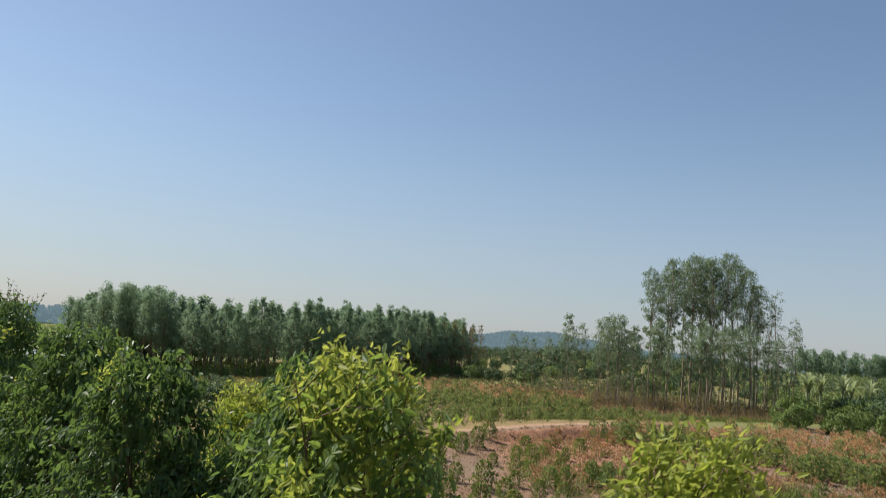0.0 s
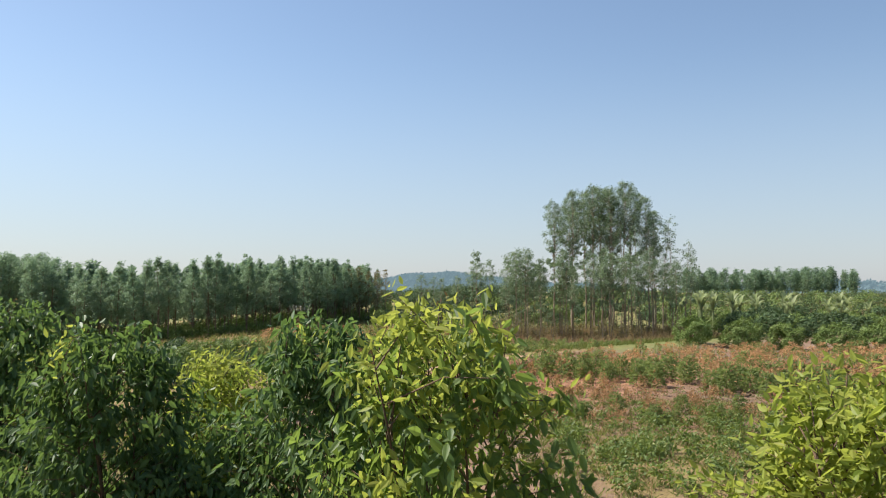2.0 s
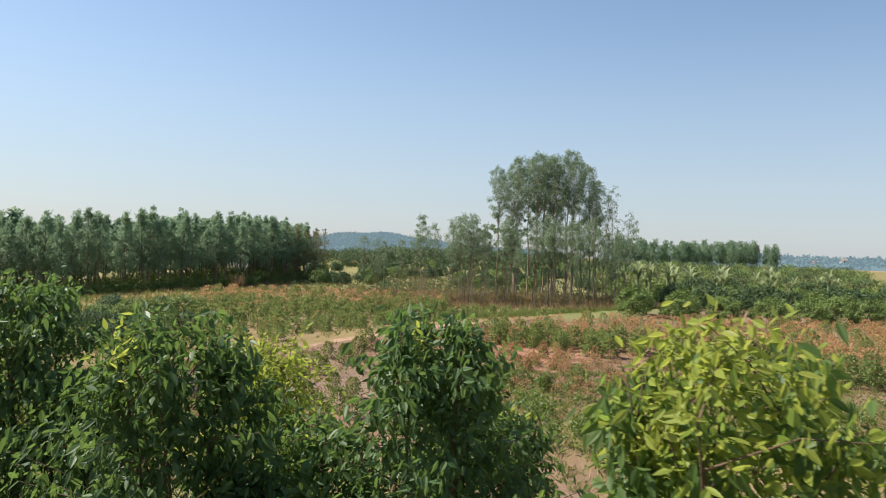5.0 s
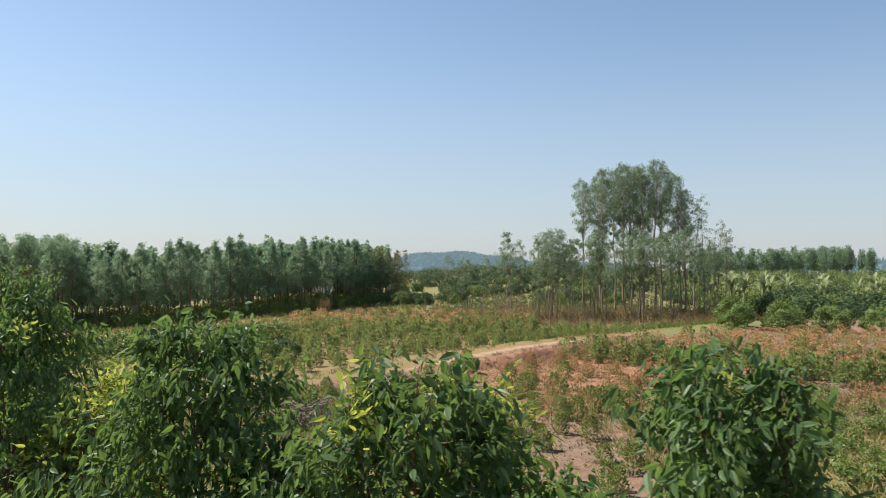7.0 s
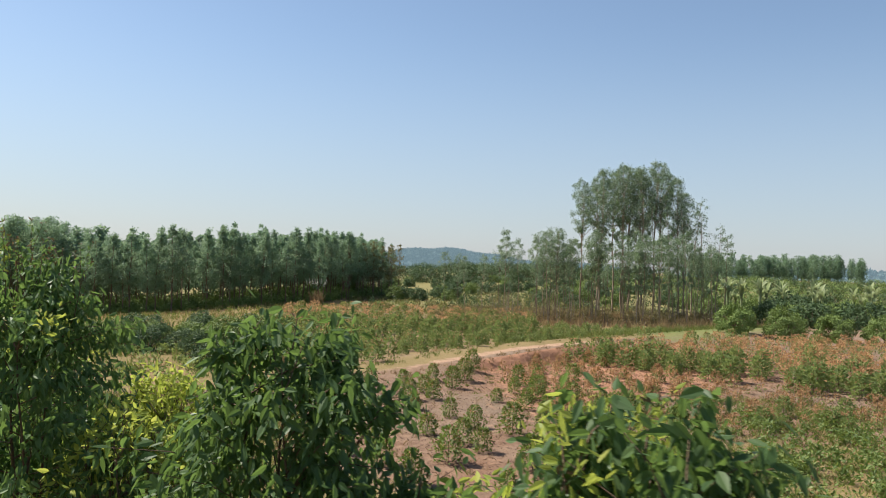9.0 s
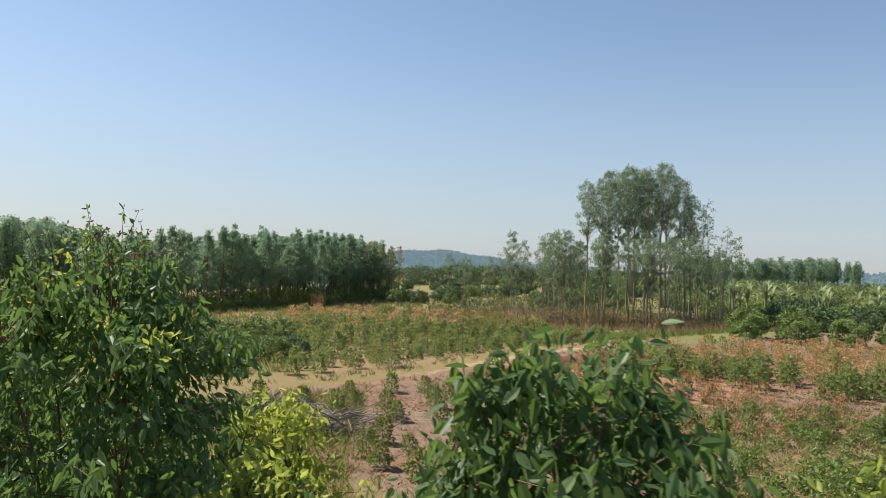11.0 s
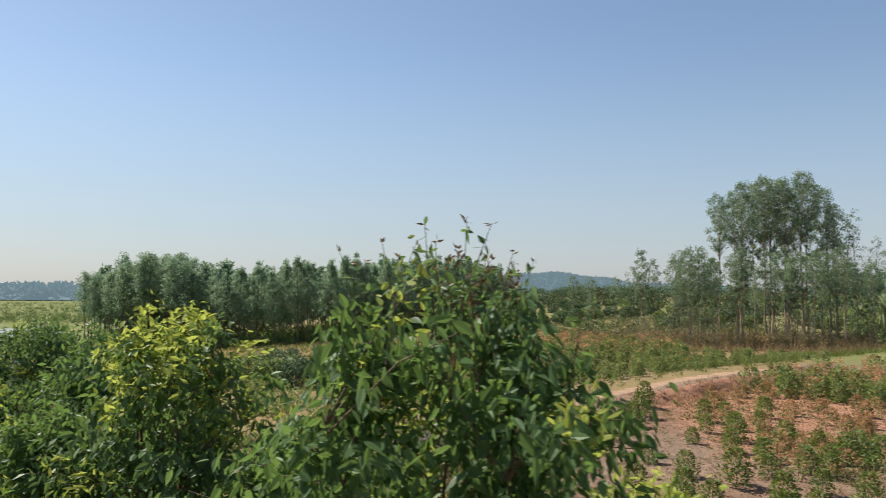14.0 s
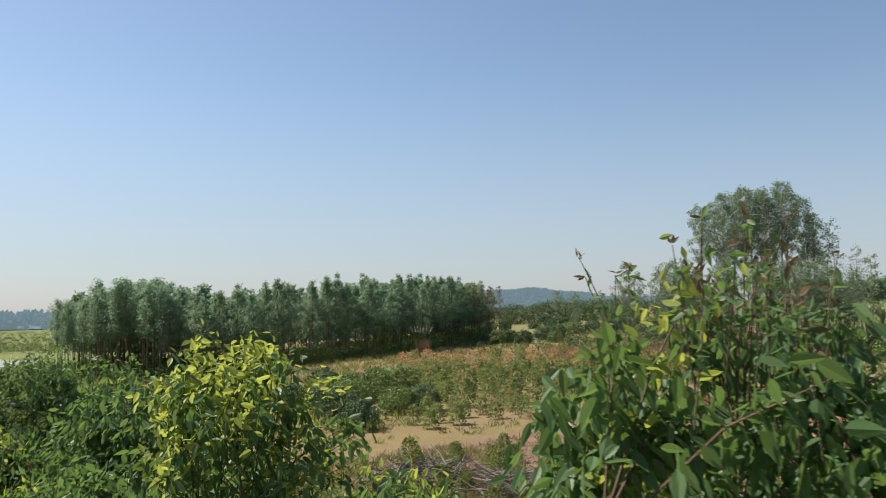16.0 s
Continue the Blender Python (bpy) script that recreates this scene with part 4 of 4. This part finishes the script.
for side, low, high in (("far", 0.9, 2.6), ("near", -2.6, -0.9)):
    rim = scatter(2600, -20, 12, 30, 60, lambda x, y: (from_track(x, y)[0] > low) & (from_track(x, y)[0] < high))
    grass("track_edge_grass", rim, M_GRASS if side == "far" else M_STRAW, "short tufts of grass along the track's edge", 0.28, 9, 0.8, 0.035)
verge = scatter(1600, 4, 32, 56, 82, lambda x, y: (from_track(x, y)[0] > 1.8) & (from_track(x, y)[0] < 8))
grass("track_verge", verge, M_GRASS, "green grass along the dirt track", 0.55, 9, 0.6, 0.05)
u = scatter(170, -2, 16, 50, 78, lambda x, y: (from_track(x, y)[0] > 1.6) & (from_track(x, y)[0] < 16))
undergrowth("verge_weeds", u, 0.6, "grey-green weeds along the track", M_SEED, 0.2, 50)
middle = scatter(450, -16, 8, 40, 92, lambda x, y: from_track(x, y)[0] > 2.2)
grass("field_grass", middle, M_STRAW, "thin dry grass between the seedling rows", 0.28, 7, 0.7, 0.03)
leftward = scatter(4200, -75, -14, 34, 104, lambda x, y: (from_track(x, y)[0] > 3) & (y < 104))
grass("rough_pasture", leftward[::3], M_STRAW, "rough dry grass beside the small orchard", 0.6, 7, 0.5, 0.05)
grass("rough_pasture_green", leftward, M_GRASS, "green tufts in the rough pasture", 0.6, 7, 0.6, 0.06)

corner = scatter(2600, -24, -9.5, 14, 34, lambda x, y: (from_line(x, y) > 9) & (from_track(x, y)[0] < -1.2))
grass("corner_straw", corner[::2], M_STRAW, "pale dry grass at the field's corner", 0.45, 8, 0.7, 0.022)
grass("corner_grass", corner, M_GRASS, "rough green grass at the field's corner", 0.4, 8, 0.8, 0.026)
u = scatter(70, -24, -11.5, 14, 32, lambda x, y: (from_line(x, y) > 9) & (from_track(x, y)[0] < -2))
undergrowth("corner_weeds", u, 0.7, "leafy green weeds around the brush piles", M_SEED, 0.14, 90)
dry = scatter(4200, -14, 22, 20, 50, lambda x, y: (from_track(x, y)[0] < -2.0) & (from_line(x, y) > 13))
grass("clay_straw", dry, M_STRAW, "thin dead grass and stalks on the clay", 0.2, 5, 1.0, 0.018)
grass("clay_weeds", dry[::3], M_GRASS, "small green weeds on the clay", 0.16, 8, 1.1, 0.03)
chips = Geo()
q = scatter(26000, -14, 16, 20, 46, lambda x, y: (from_track(x, y)[0] < -1.8) & (from_line(x, y) > 12))
leaves(chips, np.c_[q, ground_z(q[:, 0], q[:, 1]) + 0.012], np.c_[rng.normal(size=(len(q), 2)), rng.normal(0, 0.2, len(q))], rng.uniform(0.06, 0.16, len(q)), rng.uniform(0.02, 0.05, len(q)), facing=rng.normal(0, 0.3, (len(q), 3)) + np.array((0, 0, 1.0)))
whole("field_litter", chips, M_LITTER, "dead leaves and twig bits on the clay", "leaf litter", "stuff")
hedge = [(-yy * rng.uniform(0.52, 0.95), yy + rng.normal(0, 0.8 + yy * 0.006)) for yy in (118, 131, 143, 176, 190, 206, 222, 250, 285, 330, 380) for _ in range(230)]
hedge = [p for p in hedge if math.hypot(p[0] + 91, p[1] - 130) > 27]
undergrowth("plain_hedges", hedge, 1.5, "dark low hedges and reeds across the river plain", M_ORCHARD)
litter = Geo()
q = scatter(60000, -20, 2, -4, 14, lambda x, y: (from_line(x, y) > 0.0) & (from_line(x, y) < 6.5))
leaves(litter, np.c_[q, ground_z(q[:, 0], q[:, 1]) + rng.uniform(0.0, 0.03, len(q))], np.c_[rng.normal(size=(len(q), 2)), rng.normal(0, 0.25, len(q))], rng.uniform(0.04, 0.09, len(q)), rng.uniform(0.015, 0.035, len(q)), facing=rng.normal(0, 0.3, (len(q), 3)) + np.array((0, 0, 1.0)))
whole("leaf_litter", litter, M_LITTER, "dead brown leaves lying under the saplings", "leaf litter", "stuff")


def twig_pile(x, y, wide, count):
    root = tagged(new("brush_pile"), "pile of dead grey cut branches on the field", "brush pile")
    root.location = on_ground(x, y)
    sticks = [tube(Geo(), [(0, 0, 0), rng.normal(0, 0.05, 3) + (0.5, 0, 0), (1.0, 0, rng.normal(0, 0.08))], 0.022, 0.007, 5).mesh("stick", M_TWIG) for _ in range(6)]
    for k in range(count):
        dx, dy = rng.normal(0, wide * 0.45), rng.normal(0, wide * 0.4)
        z = float(ground_z(x + dx, y + dy)) - root.location.z + rng.uniform(-0.02, 0.75) * math.exp(-(dx * dx + dy * dy) / wide ** 2)
        ob = part("stick", sticks[k % 6], None, root)
        ob.matrix_basis = pose(dx, dy, z, 0, rng.uniform(-28, 6), rng.uniform(0, 360)) @ Matrix.Scale(rng.uniform(0.5, 1.5), 4)


twig_pile(-12.7, 28.2, 1.9, 230)
twig_pile(-10.0, 26.9, 1.4, 110)


def reed_clump(x, y):
    root = thing("pampas_reed", on_ground(x, y), "tall reed clump with white feathery plumes", "reed", "", 0, 1)
    blades, plumes = Geo(), Geo()
    n = 220
    leaves(blades, np.c_[rng.normal(0, 0.35, (n, 2)), np.zeros(n)], np.c_[rng.normal(0, 0.35, (n, 2)), np.ones(n)], rng.uniform(1.0, 2.4, n), 0.06)
    for k in range(8):
        out = -1.1 + 0.31 * k + rng.normal(0, 0.05)
        u = rng.random(34)[:, None]
        q = np.array((out, rng.normal(0, 0.3), 2.3 + rng.uniform(0, 0.4))) + u * np.array((out * 0.35, 0, 0.9)) + rng.normal(0, 0.035, (34, 3))
        leaves(plumes, q, rng.normal(0, 0.4, (34, 3)) + np.array((out * 0.5, 0, 0.8)), 0.18 * (1.1 - u[:, 0]), 0.05)
    tagged(part("blades", blades, M_STRAW, root), kind="stuff")
    part("plumes", plumes, M_PLUME, root, "white feathery plumes")


reed_clump(-17.5, 104)


# ---- distance ----
def wooded_hill(name, cx, cy, wide, deep, high, label, lumps, size, base=3.0, mat=M_HAZY_HILL):
    """A far hill covered with tree crowns."""
    root = tagged(new(name), label, "hill", kind="structure")
    body, crowns = Geo(), Geo()
    n = 40
    u, v = np.meshgrid(np.linspace(-1, 1, n), np.linspace(-1, 1, n))
    shape = lambda a, b: np.clip(1 - a * a, 0, 1) ** 0.38 * np.clip(1 - b * b, 0, 1) ** 0.5 * (0.93 + 0.05 * np.sin(a * 5 + cx) + 0.05 * np.sin(a * 11 + cy))
    i = np.arange(n - 1)[:, None] * n + np.arange(n - 1)[None]
    body.add(np.stack([cx + u * wide, cy + v * deep, base - 1.5 + shape(u, v) * high], -1), np.stack([i, i + 1, i + n + 1, i + n], -1).reshape(-1, 4))
    a, b = rng.uniform(-1, 1, lumps), rng.uniform(-1, 0.1, lumps) ** 1.0
    c = np.c_[cx + a * wide, cy + b * deep, base + shape(a, b) * high + size * 0.2]
    clump_leaves(crowns, c, np.full(lumps, size), 9, size * 1.3, size * 0.8, 0.0)
    part("slope", body, mat, root, smooth=True)
    part("tree_cover", crowns, mat, root)


wooded_hill("hill", 52, 980, 100, 120, 23, "far wooded hill", 2600, 2.4, mat=M_HAZY_HILL)
wooded_hill("hill", 150, 1050, 160, 120, 12, "far low wooded rise", 2000, 2.2, mat=M_HAZY_HILL)
wooded_hill("hill", -330, 520, 130, 50, 6.0, "far line of trees across the river plain", 700, 3.2, 0.5, M_HAZY_HILL)
wooded_hill("hill", -120, 760, 220, 60, 6.0, "far line of trees beyond the plantation", 600, 3.4, 1.0, M_HAZY_HILL)
wooded_hill("hill", 520, 760, 240, 130, 11.0, "far rise with scattered trees and houses", 700, 3.2, mat=M_HAZY_HILL)

# pale blue slope colour has the distance haze painted in
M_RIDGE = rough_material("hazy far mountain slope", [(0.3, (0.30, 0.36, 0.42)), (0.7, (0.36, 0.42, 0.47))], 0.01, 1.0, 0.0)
ridge = Geo()
t = np.linspace(-1, 1, 60)
top = 4 + 95 * np.exp(-((t + 0.25) / 0.33) ** 2) + 45 * np.exp(-((t - 0.35) / 0.25) ** 2) + 5 * np.sin(t * 17) + 3 * np.sin(t * 41)
rx, ry = -2150 + 700 * t, 2500 + 300 * t
ridge.add(np.concatenate([np.c_[rx + 60, ry - 260, np.full(60, -2.0)], np.c_[rx, ry, top], np.c_[rx - 60, ry + 260, np.full(60, -2.0)]]),
          np.concatenate([np.stack([k := np.arange(59), k + 1, k + 61, k + 60], -1), np.stack([k + 60, k + 61, k + 121, k + 120], -1)]))
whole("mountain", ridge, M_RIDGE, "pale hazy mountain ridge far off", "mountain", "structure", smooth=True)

# pond on the river plain
M_WATER, wt, wp = material("pond water")
wp.inputs["Base Color"].default_value = (0.20, 0.20, 0.17, 1)
wp.inputs["Roughness"].default_value = 0.12
wb = node(wt, "ShaderNodeBump", Strength=0.05, Distance=0.1)
wt.links.new(noise_of(wt, 2.0), wb.inputs["Height"])
wt.links.new(wb.outputs["Normal"], wp.inputs["Normal"])
pond = Geo()
a = np.linspace(0, 2 * math.pi, 48, endpoint=False)
rad = 1 + 0.12 * np.sin(a * 3) + 0.08 * np.sin(a * 5 + 1)
pz = float(ground_z(-91.0, 130.0)) + 0.3
along_p, across_p = 19 * rad * np.cos(a), 11 * rad * np.sin(a)
ring = np.c_[-94 - 0.53 * along_p + 0.85 * across_p, 130 + 0.85 * along_p + 0.53 * across_p, np.full(48, pz)]
pond.add(np.r_[ring, [(-94, 130, pz)]], np.stack([np.arange(48), (np.arange(48) + 1) % 48, np.full(48, 48)], -1))
whole("water", pond, M_WATER, "still pond reflecting the pale sky", "water", "structure")

# small houses on the far rise
M_WALL = rough_material("white house render", [(0.3, (0.5, 0.48, 0.45)), (0.7, (0.66, 0.63, 0.6))], 0.3, 0.9, 0.05)
M_ROOF = rough_material("red-brown roof tile", [(0.3, (0.34, 0.24, 0.20)), (0.7, (0.44, 0.32, 0.27))], 0.4, 0.9, 0.1)
M_PANE = rough_material("dark window pane", [(0.3, (0.03, 0.035, 0.04)), (0.7, (0.05, 0.055, 0.06))], 0.5, 0.2, 0.0)


def box(g, x0, y0, z0, x1, y1, z1):
    v = [(x, y, z) for z in (z0, z1) for x, y in ((x0, y0), (x1, y0), (x1, y1), (x0, y1))]
    return g.add(v, [(0, 3, 2, 1), (4, 5, 6, 7), (0, 1, 5, 4), (1, 2, 6, 5), (2, 3, 7, 6), (3, 0, 4, 7)])


def house(x, y, z, w, d, h, turn):
    root = thing("house", (x, y, z), "far white house with a brown pitched roof", "house", "far houses", turn)
    part("wall", box(Geo(), -w / 2, -d / 2, -9, w / 2, d / 2, h), M_WALL, root)
    roof = Geo()
    e = 0.5
    roof.add([(-w / 2 - e, -d / 2 - e, h), (w / 2 + e, -d / 2 - e, h), (w / 2 + e, d / 2 + e, h), (-w / 2 - e, d / 2 + e, h), (-w / 2 - e, 0, h + d * 0.3), (w / 2 + e, 0, h + d * 0.3)], [(0, 1, 5, 4), (2, 3, 4, 5), (0, 3, 2, 1)])
    roof.f.append(np.array([(0, 4, 3), (1, 2, 5)]))
    part("roof", roof, M_ROOF, root)
    for i in range(3):
        for j in range(2):
            cx, cz = -w / 2 + w * (i + 0.5) / 3, h * (0.25 + 0.45 * j)
            part("window", box(Geo(), cx - 0.7, -d / 2 - 0.05, cz - 0.1, cx + 0.7, -d / 2 + 0.1, cz + 1.5), M_PANE, root)


for x, y, z, w, d, h, a in [(400, 668, 9.0, 6, 5, 3, 10), (424, 675, 9.6, 6, 5, 2.6, -12), (446, 670, 9.6, 7, 5, 3, 5), (382, 690, 9.5, 6, 5, 2.6, 20), (468, 688, 11, 6, 5, 3.2, -5), (492, 695, 12, 7, 5, 3.2, 12)]:
    house(x, y, z - 2.6, w, d, h, a)
